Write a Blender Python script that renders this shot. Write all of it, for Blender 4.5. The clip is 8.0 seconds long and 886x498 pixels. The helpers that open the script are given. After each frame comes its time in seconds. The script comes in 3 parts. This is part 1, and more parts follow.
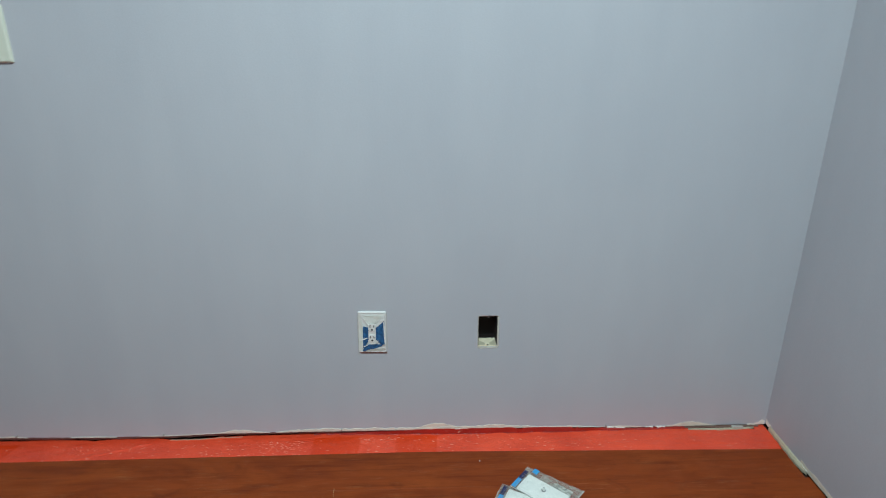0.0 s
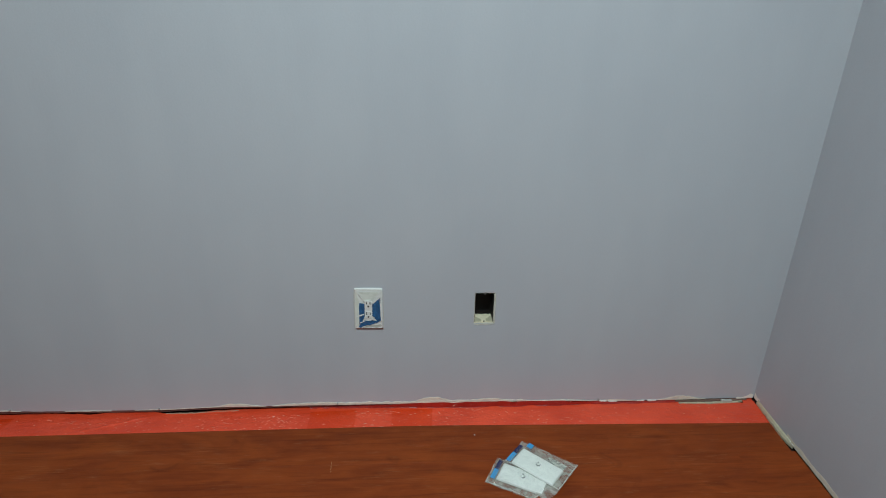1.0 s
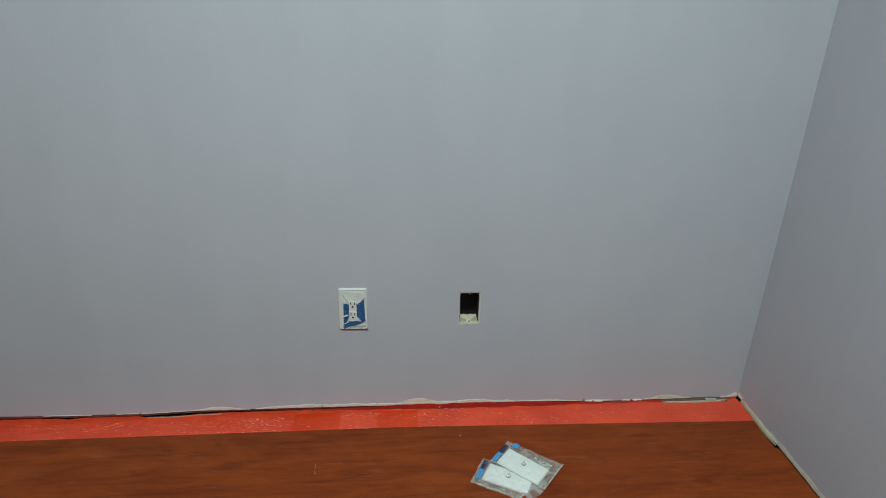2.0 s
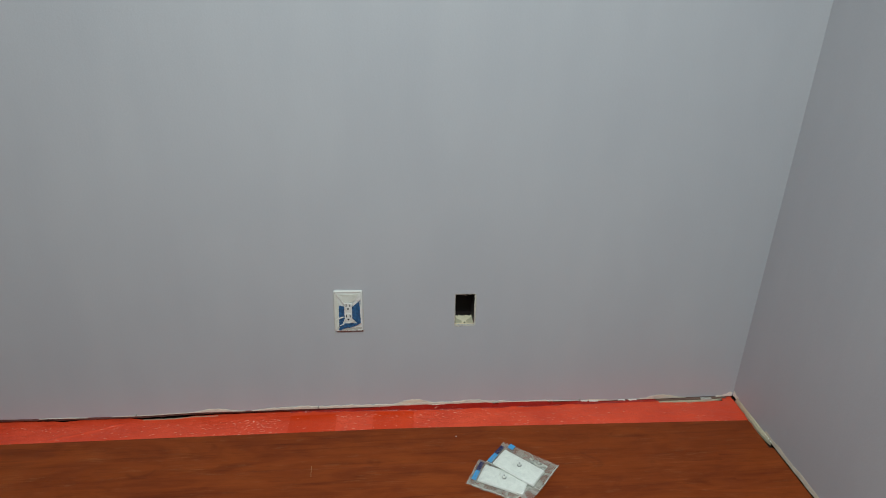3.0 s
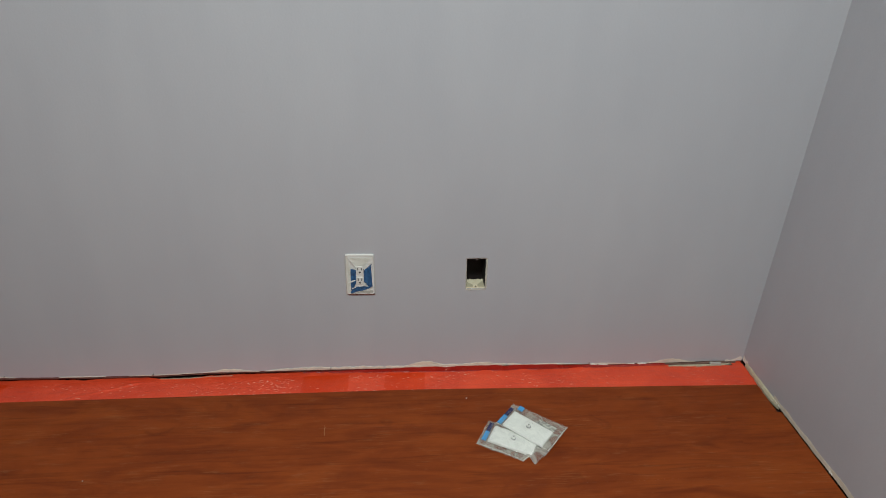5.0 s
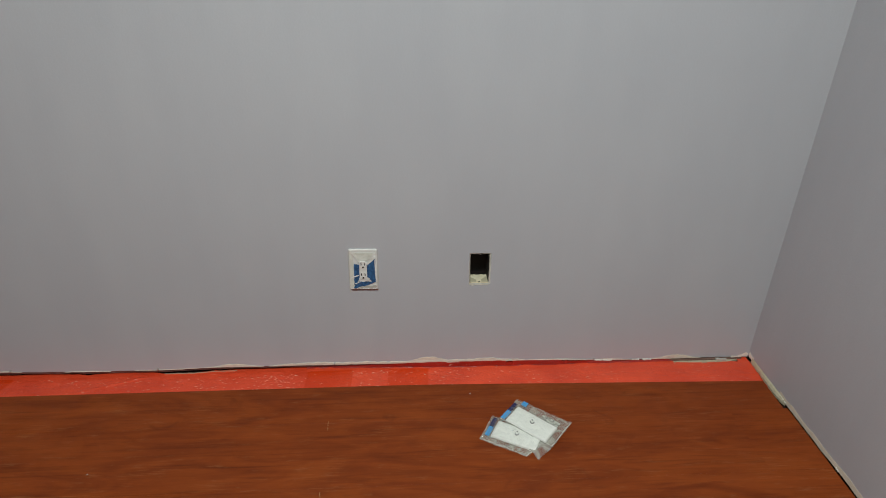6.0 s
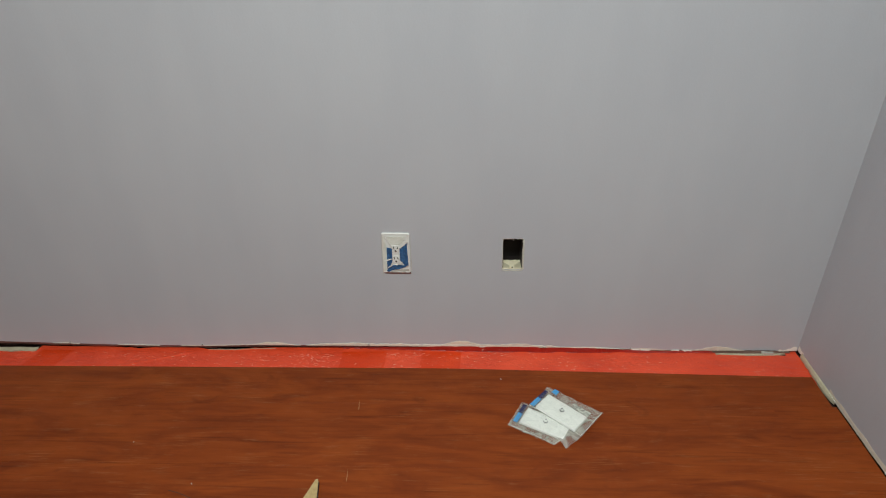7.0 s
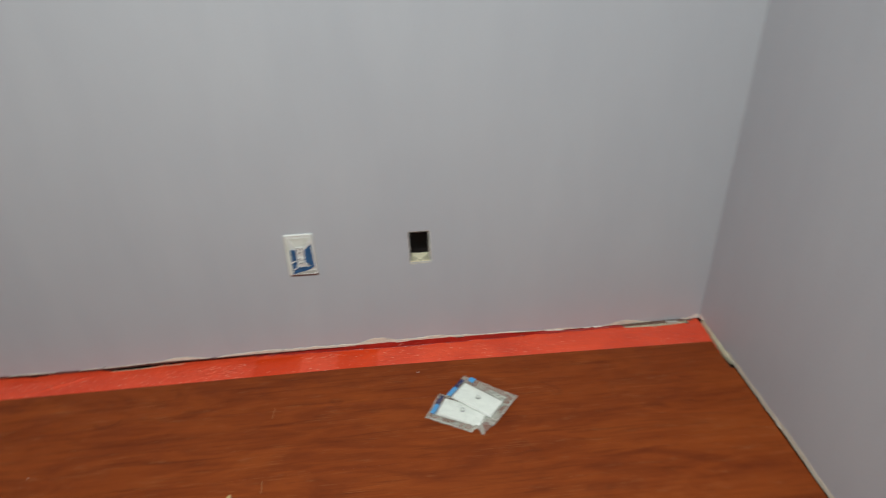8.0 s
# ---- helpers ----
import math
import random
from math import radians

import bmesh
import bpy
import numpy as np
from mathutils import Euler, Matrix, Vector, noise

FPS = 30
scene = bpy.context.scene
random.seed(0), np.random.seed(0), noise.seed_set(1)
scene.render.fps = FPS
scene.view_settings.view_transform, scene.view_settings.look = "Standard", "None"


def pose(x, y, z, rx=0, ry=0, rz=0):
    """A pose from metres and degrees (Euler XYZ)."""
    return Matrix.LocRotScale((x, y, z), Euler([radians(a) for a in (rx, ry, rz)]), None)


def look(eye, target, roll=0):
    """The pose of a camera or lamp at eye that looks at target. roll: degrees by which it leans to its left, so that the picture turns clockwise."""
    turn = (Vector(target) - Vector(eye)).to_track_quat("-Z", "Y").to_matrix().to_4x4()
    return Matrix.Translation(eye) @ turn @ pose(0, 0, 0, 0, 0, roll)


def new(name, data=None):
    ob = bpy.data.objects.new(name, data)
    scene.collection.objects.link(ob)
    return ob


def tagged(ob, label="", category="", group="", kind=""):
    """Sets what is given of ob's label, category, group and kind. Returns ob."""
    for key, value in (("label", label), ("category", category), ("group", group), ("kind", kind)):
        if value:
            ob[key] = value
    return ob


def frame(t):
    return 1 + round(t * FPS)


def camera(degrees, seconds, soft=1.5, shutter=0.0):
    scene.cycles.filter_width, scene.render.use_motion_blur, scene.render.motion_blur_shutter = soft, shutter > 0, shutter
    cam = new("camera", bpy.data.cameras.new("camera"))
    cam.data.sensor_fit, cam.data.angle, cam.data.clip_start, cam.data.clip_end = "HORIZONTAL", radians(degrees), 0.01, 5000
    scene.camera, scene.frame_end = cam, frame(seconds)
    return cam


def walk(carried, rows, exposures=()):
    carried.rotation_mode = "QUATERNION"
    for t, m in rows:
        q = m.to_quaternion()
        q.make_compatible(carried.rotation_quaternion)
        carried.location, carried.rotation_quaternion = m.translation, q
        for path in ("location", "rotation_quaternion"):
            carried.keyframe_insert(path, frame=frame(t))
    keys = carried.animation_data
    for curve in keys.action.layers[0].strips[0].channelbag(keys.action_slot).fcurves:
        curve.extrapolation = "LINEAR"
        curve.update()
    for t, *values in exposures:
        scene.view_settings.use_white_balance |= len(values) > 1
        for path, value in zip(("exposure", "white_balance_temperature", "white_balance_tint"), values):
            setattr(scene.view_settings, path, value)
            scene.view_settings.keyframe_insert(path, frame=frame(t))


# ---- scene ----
cam = camera(74.2, 8.0, soft=1.05, shutter=0.5)
PATH = [
    (0, (0.134, -1.342, 0.999), (0.213, 0.543, 0.334), 0.1),
    (0.2, (0.12, -1.338, 1.016), (0.195, 0.541, 0.334), 1.5),
    (0.5, (0.105, -1.323, 1.033), (0.204, 0.537, 0.305), 1.2),
    (1, (0.111, -1.311, 1.033), (0.231, 0.521, 0.241), 1.0),
    (1.5, (0.118, -1.32, 1.009), (0.266, 0.523, 0.247), 1.3),
    (3, (0.128, -1.312, 1.028), (0.294, 0.522, 0.247), 1.1),
    (3.5, (0.134, -1.312, 1.024), (0.278, 0.524, 0.244), 1.0),
    (4, (0.124, -1.316, 1.024), (0.26, 0.52, 0.242), 1.3),
    (4.5, (0.129, -1.313, 1.034), (0.262, 0.496, 0.19), 0.8),
    (5, (0.123, -1.302, 1.034), (0.255, 0.476, 0.13), 1.0),
    (6.5, (0.149, -1.303, 1.023), (0.209, 0.473, 0.106), -0.2),
    (7, (0.187, -1.294, 1.032), (0.11, 0.454, 0.064), -1.3),
    (7.5, (0.212, -1.267, 1.045), (0.161, 0.456, 0.031), -1.1),
    (7.7, (0.225, -1.277, 1.03), (0.224, 0.452, 0.023), -1.1),
    (7.8, (0.245, -1.274, 1.023), (0.27, 0.457, 0.022), -1.8),
    (7.9, (0.258, -1.275, 1.024), (0.328, 0.455, 0.024), -1.9),
    (8, (0.27, -1.286, 1.026), (0.398, 0.443, 0.034), -2.45),
]
EXPOSURES = [(0.0, 0.20, 5700, 0), (0.5, -0.06, 5750, 0), (1.0, -0.06, 5900, 1), (1.5, -0.05, 5950, 0), (3.0, -0.02, 6280, 5), (3.5, -0.02, 6400, 8), (5.0, -0.03, 6600, 10), (6.5, -0.03, 6700, 9), (7.0, 0.12, 6700, 9), (8.0, 0.16, 6600, 9)]
walk(cam, [(t, look(eye, target, roll)) for t, eye, target, roll in PATH], EXPOSURES)

# ---- the plan, in metres ----
RIGHT = 1.091       # foot of the corner between back and right wall
SKEW = 0.047        # the right wall is slightly out of square
LEFT, REAR, TOP = -2.90, -4.20, 2.42
BOARD = 0.013       # plasterboard thickness
BED = -0.009        # top of the red underlay
rng = random.Random(7)

# ---- world and light ----
world = bpy.data.worlds.new("world")
scene.world = world
world.use_nodes = True
world.node_tree.nodes["Background"].inputs[0].default_value = (0.6, 0.7, 0.8, 1)
world.node_tree.nodes["Background"].inputs[1].default_value = 0.05

LAMP = (0.08, -1.57, TOP - 0.075)
lamp_data = bpy.data.lights.new("ceiling_lamp_light", "AREA")
lamp_data.shape, lamp_data.size, lamp_data.energy, lamp_data.color = "DISK", 0.30, 49.0, (0.90, 1.0, 0.97)
lamp_light = new("ceiling_lamp_light", lamp_data)
lamp_light.matrix_world = pose(*LAMP)


# ---- materials ----
def nodes_of(name):
    m = bpy.data.materials.new(name)
    m.use_nodes = True
    t = m.node_tree
    return m, t, t.nodes["Principled BSDF"]


def link(t, a, b):
    t.links.new(a, b)


def noise_node(t, vector, scale, detail=4.0, rough=0.55, distortion=0.0):
    n = t.nodes.new("ShaderNodeTexNoise")
    n.inputs["Scale"].default_value, n.inputs["Detail"].default_value = scale, detail
    n.inputs["Roughness"].default_value, n.inputs["Distortion"].default_value = rough, distortion
    link(t, vector, n.inputs["Vector"])
    return n


def ramp_node(t, fac, stops):
    r = t.nodes.new("ShaderNodeValToRGB")
    e = r.color_ramp.elements
    while len(e) < len(stops):
        e.new(0.5)
    for el, (p, c) in zip(e, stops):
        el.position, el.color = p, (*c, 1) if len(c) == 3 else c
    link(t, fac, r.inputs["Fac"])
    return r


def mix_node(t, fac, a, b, kind="MIX"):
    m = t.nodes.new("ShaderNodeMix")
    m.data_type, m.blend_type = "RGBA", kind
    for value, socket in ((fac, m.inputs[0]), (a, m.inputs[6]), (b, m.inputs[7])):
        if isinstance(value, bpy.types.NodeSocket):
            link(t, value, socket)
        elif isinstance(value, (int, float)):
            socket.default_value = value
        else:
            socket.default_value = (*value, 1)
    return m.outputs[2]


def scaled(t, vector, scale, place=None):
    m = t.nodes.new("ShaderNodeMapping")
    m.inputs["Scale"].default_value = scale
    link(t, vector, m.inputs["Vector"])
    if place is not None:
        link(t, place, m.inputs["Location"])
    return m.outputs["Vector"]


def bump_node(t, height, strength, distance, bsdf):
    b = t.nodes.new("ShaderNodeBump")
    b.inputs["Strength"].default_value, b.inputs["Distance"].default_value = strength, distance
    link(t, height, b.inputs["Height"])
    link(t, b.outputs["Normal"], bsdf.inputs["Normal"])


def mottled(name, dark, light, rough=0.6, scale=40.0, bump=0.1, distance=0.001, metal=0.0, coat=0.0):
    """A plain stuff with a coarse and a fine variation between two colours."""
    m, t, b = nodes_of(name)
    p = t.nodes.new("ShaderNodeNewGeometry").outputs["Position"]
    coarse, fine = noise_node(t, p, scale), noise_node(t, p, scale * 9)
    both = mix_node(t, 0.35, coarse.outputs["Color"], fine.outputs["Color"])
    r = ramp_node(t, both, [(0.35, dark), (0.65, light)])
    link(t, r.outputs["Color"], b.inputs["Base Color"])
    b.inputs["Roughness"].default_value, b.inputs["Metallic"].default_value = rough, metal
    b.inputs["Coat Weight"].default_value = coat
    bump_node(t, both, bump, distance, b)
    return m


def wall_paint(name):
    m, t, b = nodes_of(name)
    p = t.nodes.new("ShaderNodeNewGeometry").outputs["Position"]
    cloud = noise_node(t, p, 2.2, 3.0)
    lap = noise_node(t, scaled(t, p, (5.0, 5.0, 1.2)), 2.0, 3.0)
    both = mix_node(t, 0.5, cloud.outputs["Color"], lap.outputs["Color"])
    r = ramp_node(t, both, [(0.30, (0.493, 0.503, 0.547)), (0.70, (0.561, 0.568, 0.604))])
    nap = noise_node(t, p, 420.0, 3.0)
    speck = ramp_node(t, nap.outputs["Fac"], [(0.30, (0.94, 0.94, 0.94)), (0.70, (1, 1, 1))])
    link(t, mix_node(t, 1.0, r.outputs["Color"], speck.outputs["Color"], "MULTIPLY"), b.inputs["Base Color"])
    b.inputs["Roughness"].default_value = 0.55
    b.inputs["Specular IOR Level"].default_value = 0.35
    roller = noise_node(t, p, 190.0, 4.0, 0.6)
    bump_node(t, roller.outputs["Fac"], 0.25, 0.0012, b)
    return m


def laminate(name):
    """Reddish-brown printed wood: long grain, flame figure, small pores and scuffs."""
    m, t, b = nodes_of(name)
    p = t.nodes.new("ShaderNodeNewGeometry").outputs["Position"]
    info = t.nodes.new("ShaderNodeObjectInfo")
    shift = t.nodes.new("ShaderNodeCombineXYZ")
    times = t.nodes.new("ShaderNodeMath")
    times.operation = "MULTIPLY"
    times.inputs[1].default_value = 0.6
    link(t, info.outputs["Random"], times.inputs[0])
    link(t, times.outputs[0], shift.inputs[0])
    link(t, times.outputs[0], shift.inputs[2])
    q = scaled(t, p, (1, 1, 1), shift.outputs[0])
    broad = noise_node(t, scaled(t, p, (1.5, 6.5, 1.0)), 2.4, 6.0, 0.62, 1.2)
    grain = noise_node(t, scaled(t, q, (1.9, 44.0, 1.0)), 2.2, 7.0, 0.66, 0.9)
    pores = noise_node(t, scaled(t, q, (9.0, 260.0, 1.0)), 2.0, 4.0, 0.6)
    base = ramp_node(t, broad.outputs["Fac"], [(0.26, (0.150, 0.0245, 0.0038)), (0.50, (0.226, 0.0415, 0.0058)), (0.74, (0.290, 0.0590, 0.0086))])
    lines = ramp_node(t, grain.outputs["Fac"], [(0.28, (0.60, 0.54, 0.50)), (0.47, (1, 1, 1)), (0.58, (1.03, 1.03, 1.03)), (0.76, (1.30, 1.36, 1.40))])
    dots = ramp_node(t, pores.outputs["Fac"], [(0.30, (0.72, 0.70, 0.68)), (0.46, (1, 1, 1))])
    c = mix_node(t, 0.90, base.outputs["Color"], lines.outputs["Color"], "MULTIPLY")
    c = mix_node(t, 0.35, c, dots.outputs["Color"], "MULTIPLY")
    scuff = noise_node(t, scaled(t, p, (5.0, 34.0, 1.0)), 2.2, 8.0, 0.74)
    worn = ramp_node(t, scuff.outputs["Fac"], [(0.57, (0, 0, 0)), (0.75, (0.45, 0.45, 0.45))])
    c = mix_node(t, worn.outputs["Color"], c, (0.36, 0.17, 0.075))
    streak = noise_node(t, scaled(t, p, (5.5, 210.0, 1.0)), 2.0, 5.0, 0.6)
    lines2 = ramp_node(t, streak.outputs["Fac"], [(0.54, (0, 0, 0)), (0.68, (0.55, 0.55, 0.55))])
    zone = noise_node(t, scaled(t, p, (3.0, 7.0, 1.0)), 2.3, 3.0)
    zones = ramp_node(t, zone.outputs["Fac"], [(0.54, (0, 0, 0)), (0.66, (1, 1, 1))])
    f = mix_node(t, 1.0, lines2.outputs["Color"], zones.outputs["Color"], "MULTIPLY")
    c = mix_node(t, f, c, (0.40, 0.155, 0.055))
    knot = noise_node(t, scaled(t, p, (4.2, 9.0, 1.0)), 1.7, 3.0, 0.5, 1.5)
    knots = ramp_node(t, knot.outputs["Fac"], [(0.66, (0, 0, 0)), (0.78, (0.38, 0.38, 0.38))])
    c = mix_node(t, knots.outputs["Color"], c, (0.075, 0.013, 0.003))
    link(t, c, b.inputs["Base Color"])
    dust = noise_node(t, p, 14.0, 5.0)
    sheen = ramp_node(t, dust.outputs["Fac"], [(0.3, (0.42, 0.42, 0.42)), (0.7, (0.58, 0.58, 0.58))])
    link(t, sheen.outputs["Color"], b.inputs["Roughness"])
    b.inputs["Specular IOR Level"].default_value = 0.2
    bump_node(t, pores.outputs["Fac"], 0.12, 0.0006, b)
    return m


def red_film(name, dark, light, glint_scratch):
    """Red underlay film: slightly glossy, crinkled, with pale flecks painted for glints and scratches."""
    m, t, b = nodes_of(name)
    p = t.nodes.new("ShaderNodeNewGeometry").outputs["Position"]
    cloud = noise_node(t, p, 9.0, 4.0)
    base = ramp_node(t, cloud.outputs["Fac"], [(0.3, dark), (0.7, light)])
    fleck = noise_node(t, scaled(t, p, (24.0, 170.0, 60.0)), 2.2, 4.0, 0.6, 0.5)
    flecks = ramp_node(t, fleck.outputs["Fac"], [(0.615, (0, 0, 0)), (0.67, (glint_scratch, glint_scratch, glint_scratch))])
    where = noise_node(t, p, 6.0, 2.0)
    here = ramp_node(t, where.outputs["Fac"], [(0.48, (0.05, 0.05, 0.05)), (0.66, (1, 1, 1))])
    f = mix_node(t, 1.0, flecks.outputs["Color"], here.outputs["Color"], "MULTIPLY")
    link(t, mix_node(t, f, base.outputs["Color"], (0.97, 0.70, 0.52)), b.inputs["Base Color"])
    b.inputs["Roughness"].default_value = 0.30
    crinkle = noise_node(t, scaled(t, p, (40.0, 70.0, 40.0)), 1.6, 5.0, 0.6, 0.8)
    bump_node(t, crinkle.outputs["Fac"], 0.6, 0.003, b)
    return m


def clear_film(name, least, most, scale, relief=0.8):
    """Thin clear plastic: mostly see-through, a little milky, with sharp gloss on its creases."""
    m, t, b = nodes_of(name)
    out = t.nodes["Material Output"]
    p = t.nodes.new("ShaderNodeNewGeometry").outputs["Position"]
    crease = noise_node(t, p, scale, 3.0, 0.5, 1.6)
    b.inputs["Base Color"].default_value = (0.86, 0.87, 0.79, 1)
    b.inputs["Roughness"].default_value = 0.12
    bump_node(t, crease.outputs["Fac"], relief, 0.006, b)
    clear = t.nodes.new("ShaderNodeBsdfTransparent")
    clear.inputs["Color"].default_value = (0.96, 0.96, 0.95, 1)
    milk = ramp_node(t, crease.outputs["Fac"], [(0.36, (least,) * 3), (0.66, (most,) * 3)])
    mixer = t.nodes.new("ShaderNodeMixShader")
    link(t, milk.outputs["Color"], mixer.inputs[0])
    link(t, clear.outputs[0], mixer.inputs[1])
    link(t, b.outputs[0], mixer.inputs[2])
    gloss = t.nodes.new("ShaderNodeBsdfGlossy")
    gloss.inputs["Roughness"].default_value = 0.10
    for l in list(t.links):
        if l.to_node == b and l.to_socket.name == "Normal":
            link(t, l.from_socket, gloss.inputs["Normal"])
    shine = t.nodes.new("ShaderNodeFresnel")
    shine.inputs["IOR"].default_value = 1.45
    top = t.nodes.new("ShaderNodeMixShader")
    link(t, shine.outputs[0], top.inputs[0])
    link(t, mixer.outputs[0], top.inputs[1])
    link(t, gloss.outputs[0], top.inputs[2])
    link(t, top.outputs[0], out.inputs["Surface"])
    return m


def glowing(name, colour, strength):
    m, t, b = nodes_of(name)
    b.inputs["Base Color"].default_value = (0.9, 0.9, 0.9, 1)
    b.inputs["Emission Color"].default_value = (*colour, 1)
    b.inputs["Emission Strength"].default_value = strength
    return m


PAINT = wall_paint("lavender_grey_paint")
CEILING_WHITE = mottled("ceiling_white", (0.74, 0.74, 0.72), (0.80, 0.80, 0.78), 0.8, 6.0, 0.1)
BARE = mottled("bare_plaster", (0.64, 0.59, 0.48), (0.84, 0.78, 0.66), 0.85, 35.0, 0.15)
TORN = mottled("torn_board_paper", (0.80, 0.77, 0.68), (0.93, 0.91, 0.85), 0.9, 130.0, 0.6)
# subfloor colour kept very dark to paint the shade in the edge gaps
CONCRETE = mottled("shade_dark_subfloor", (0.020, 0.010, 0.007), (0.055, 0.026, 0.018), 0.9, 18.0, 0.4)
SILL = mottled("brown_sill_wood", (0.12, 0.060, 0.045), (0.26, 0.15, 0.115), 0.85, 30.0, 0.3)
MAROON = mottled("maroon_wood_and_shadow", (0.11, 0.042, 0.034), (0.23, 0.105, 0.085), 0.8, 26.0, 0.4)
PALE_WOOD = mottled("pale_wood", (0.46, 0.40, 0.27), (0.66, 0.60, 0.44), 0.75, 35.0, 0.3)
LAMINATE = laminate("reddish_brown_laminate")
CORE = mottled("fibreboard_core", (0.40, 0.27, 0.12), (0.58, 0.42, 0.20), 0.85, 120.0, 0.5)
DARK_EDGE = mottled("dark_laminate_edge", (0.02, 0.012, 0.008), (0.05, 0.03, 0.02), 0.7, 80.0)
RED = red_film("red_underlay", (0.72, 0.058, 0.020), (0.90, 0.094, 0.036), 0.45)
SCRAPED = mottled("scraped_plaster", (0.60, 0.56, 0.49), (0.86, 0.80, 0.66), 0.85, 60.0, 0.2)
# darker copy of the red film, with the wall-foot shade in its colour
RED_SHADED = red_film("red_underlay_shaded", (0.30, 0.012, 0.007), (0.46, 0.022, 0.012), 0.5)
RED_DEEP = red_film("deep_red_tape", (0.68, 0.040, 0.004), (0.80, 0.058, 0.007), 0.35)
GLINT = mottled("painted_glint", (0.86, 0.26, 0.16), (0.95, 0.64, 0.50), 0.25, 90.0, 0.1)
WHITE = mottled("white_plastic", (0.79, 0.79, 0.76), (0.84, 0.84, 0.81), 0.4, 12.0, 0.02)
IVORY = mottled("warm_white_plastic", (0.68, 0.70, 0.58), (0.76, 0.78, 0.66), 0.40, 25.0, 0.03)
PAPER = mottled("masking_paper", (0.66, 0.67, 0.60), (0.82, 0.82, 0.76), 0.7, 90.0, 0.5)
BLUE = mottled("blue_tape", (0.002, 0.012, 0.050), (0.060, 0.23, 0.50), 0.35, 150.0, 0.9)
SLOT = mottled("dark_slot", (0.008, 0.008, 0.008), (0.02, 0.018, 0.016), 0.7, 50.0)
BOX = mottled("brown_black_box", (0.005, 0.003, 0.003), (0.016, 0.008, 0.006), 0.7, 60.0, 0.3)
OVERSPRAY = mottled("cream_overspray", (0.80, 0.70, 0.48), (0.94, 0.87, 0.68), 0.8, 110.0, 0.5)
STEEL = mottled("zinc_steel", (0.36, 0.35, 0.33), (0.52, 0.51, 0.48), 0.42, 80.0, 0.1, metal=0.6)
FILM = clear_film("clear_film", 0.0, 0.10, 34.0)
FILM_BACK = clear_film("clear_film_back", 0.15, 0.46, 26.0, 0.5)
FILM_PALE = clear_film("clear_film_pale", 0.22, 0.74, 70.0, 0.9)
NUT = mottled("bright_zinc", (0.20, 0.20, 0.20), (0.34, 0.34, 0.33), 0.55, 80.0, 0.1)
NAVY = mottled("navy_print", (0.012, 0.014, 0.07), (0.022, 0.024, 0.11), 0.5, 60.0)
SKY_PRINT = mottled("light_blue_print", (0.05, 0.28, 0.62), (0.10, 0.40, 0.74), 0.5, 60.0)
GLOW = glowing("lamp_diffuser", (0.90, 1.0, 0.97), 3.0)
GREY_STREAK = mottled("grey_crumb", (0.40, 0.38, 0.34), (0.62, 0.60, 0.55), 0.9, 200.0, 0.6)


# ---- building helpers ----
def mesh_of(bm, material, smooth=False, name="mesh"):
    bmesh.ops.recalc_face_normals(bm, faces=bm.faces)
    me = bpy.data.meshes.new(name)
    bm.to_mesh(me)
    bm.free()
    me.materials.append(material)
    for poly in me.polygons:
        poly.use_smooth = smooth
    return me


def part(name, bm, material, parent=None, label="", smooth=False):
    ob = new(name, mesh_of(bm, material, smooth, name))
    ob.parent = parent
    return tagged(ob, label)


def thing(name, m, label, category, group="", kind=""):
    ob = new(name)
    ob.empty_display_size = 0.05
    ob.matrix_world = m
    return tagged(ob, label, category, group, kind)


def box(x0, x1, y0, y1, z0, z1, bevel=0.0, segments=2):
    bm = bmesh.new()
    bmesh.ops.create_cube(bm, size=1)
    for v in bm.verts:
        v.co = (x0 + (v.co.x + 0.5) * (x1 - x0), y0 + (v.co.y + 0.5) * (y1 - y0), z0 + (v.co.z + 0.5) * (z1 - z0))
    if bevel:
        bmesh.ops.bevel(bm, geom=list(bm.edges), offset=bevel, segments=segments, affect="EDGES", profile=0.5)
    return bm


def prism(points, lift, thickness):
    """A flat outline [(x, y)...] raised to lift(x, y) and given a thickness downwards."""
    bm = bmesh.new()
    up = [bm.verts.new((x, y, lift(x, y) if callable(lift) else lift)) for x, y in points]
    down = [bm.verts.new((v.co.x, v.co.y, v.co.z - thickness)) for v in up]
    bm.faces.new(up)
    bm.faces.new(list(reversed(down)))
    n = len(up)
    for i in range(n):
        bm.faces.new((up[i], up[(i + 1) % n], down[(i + 1) % n], down[i]))
    return bm


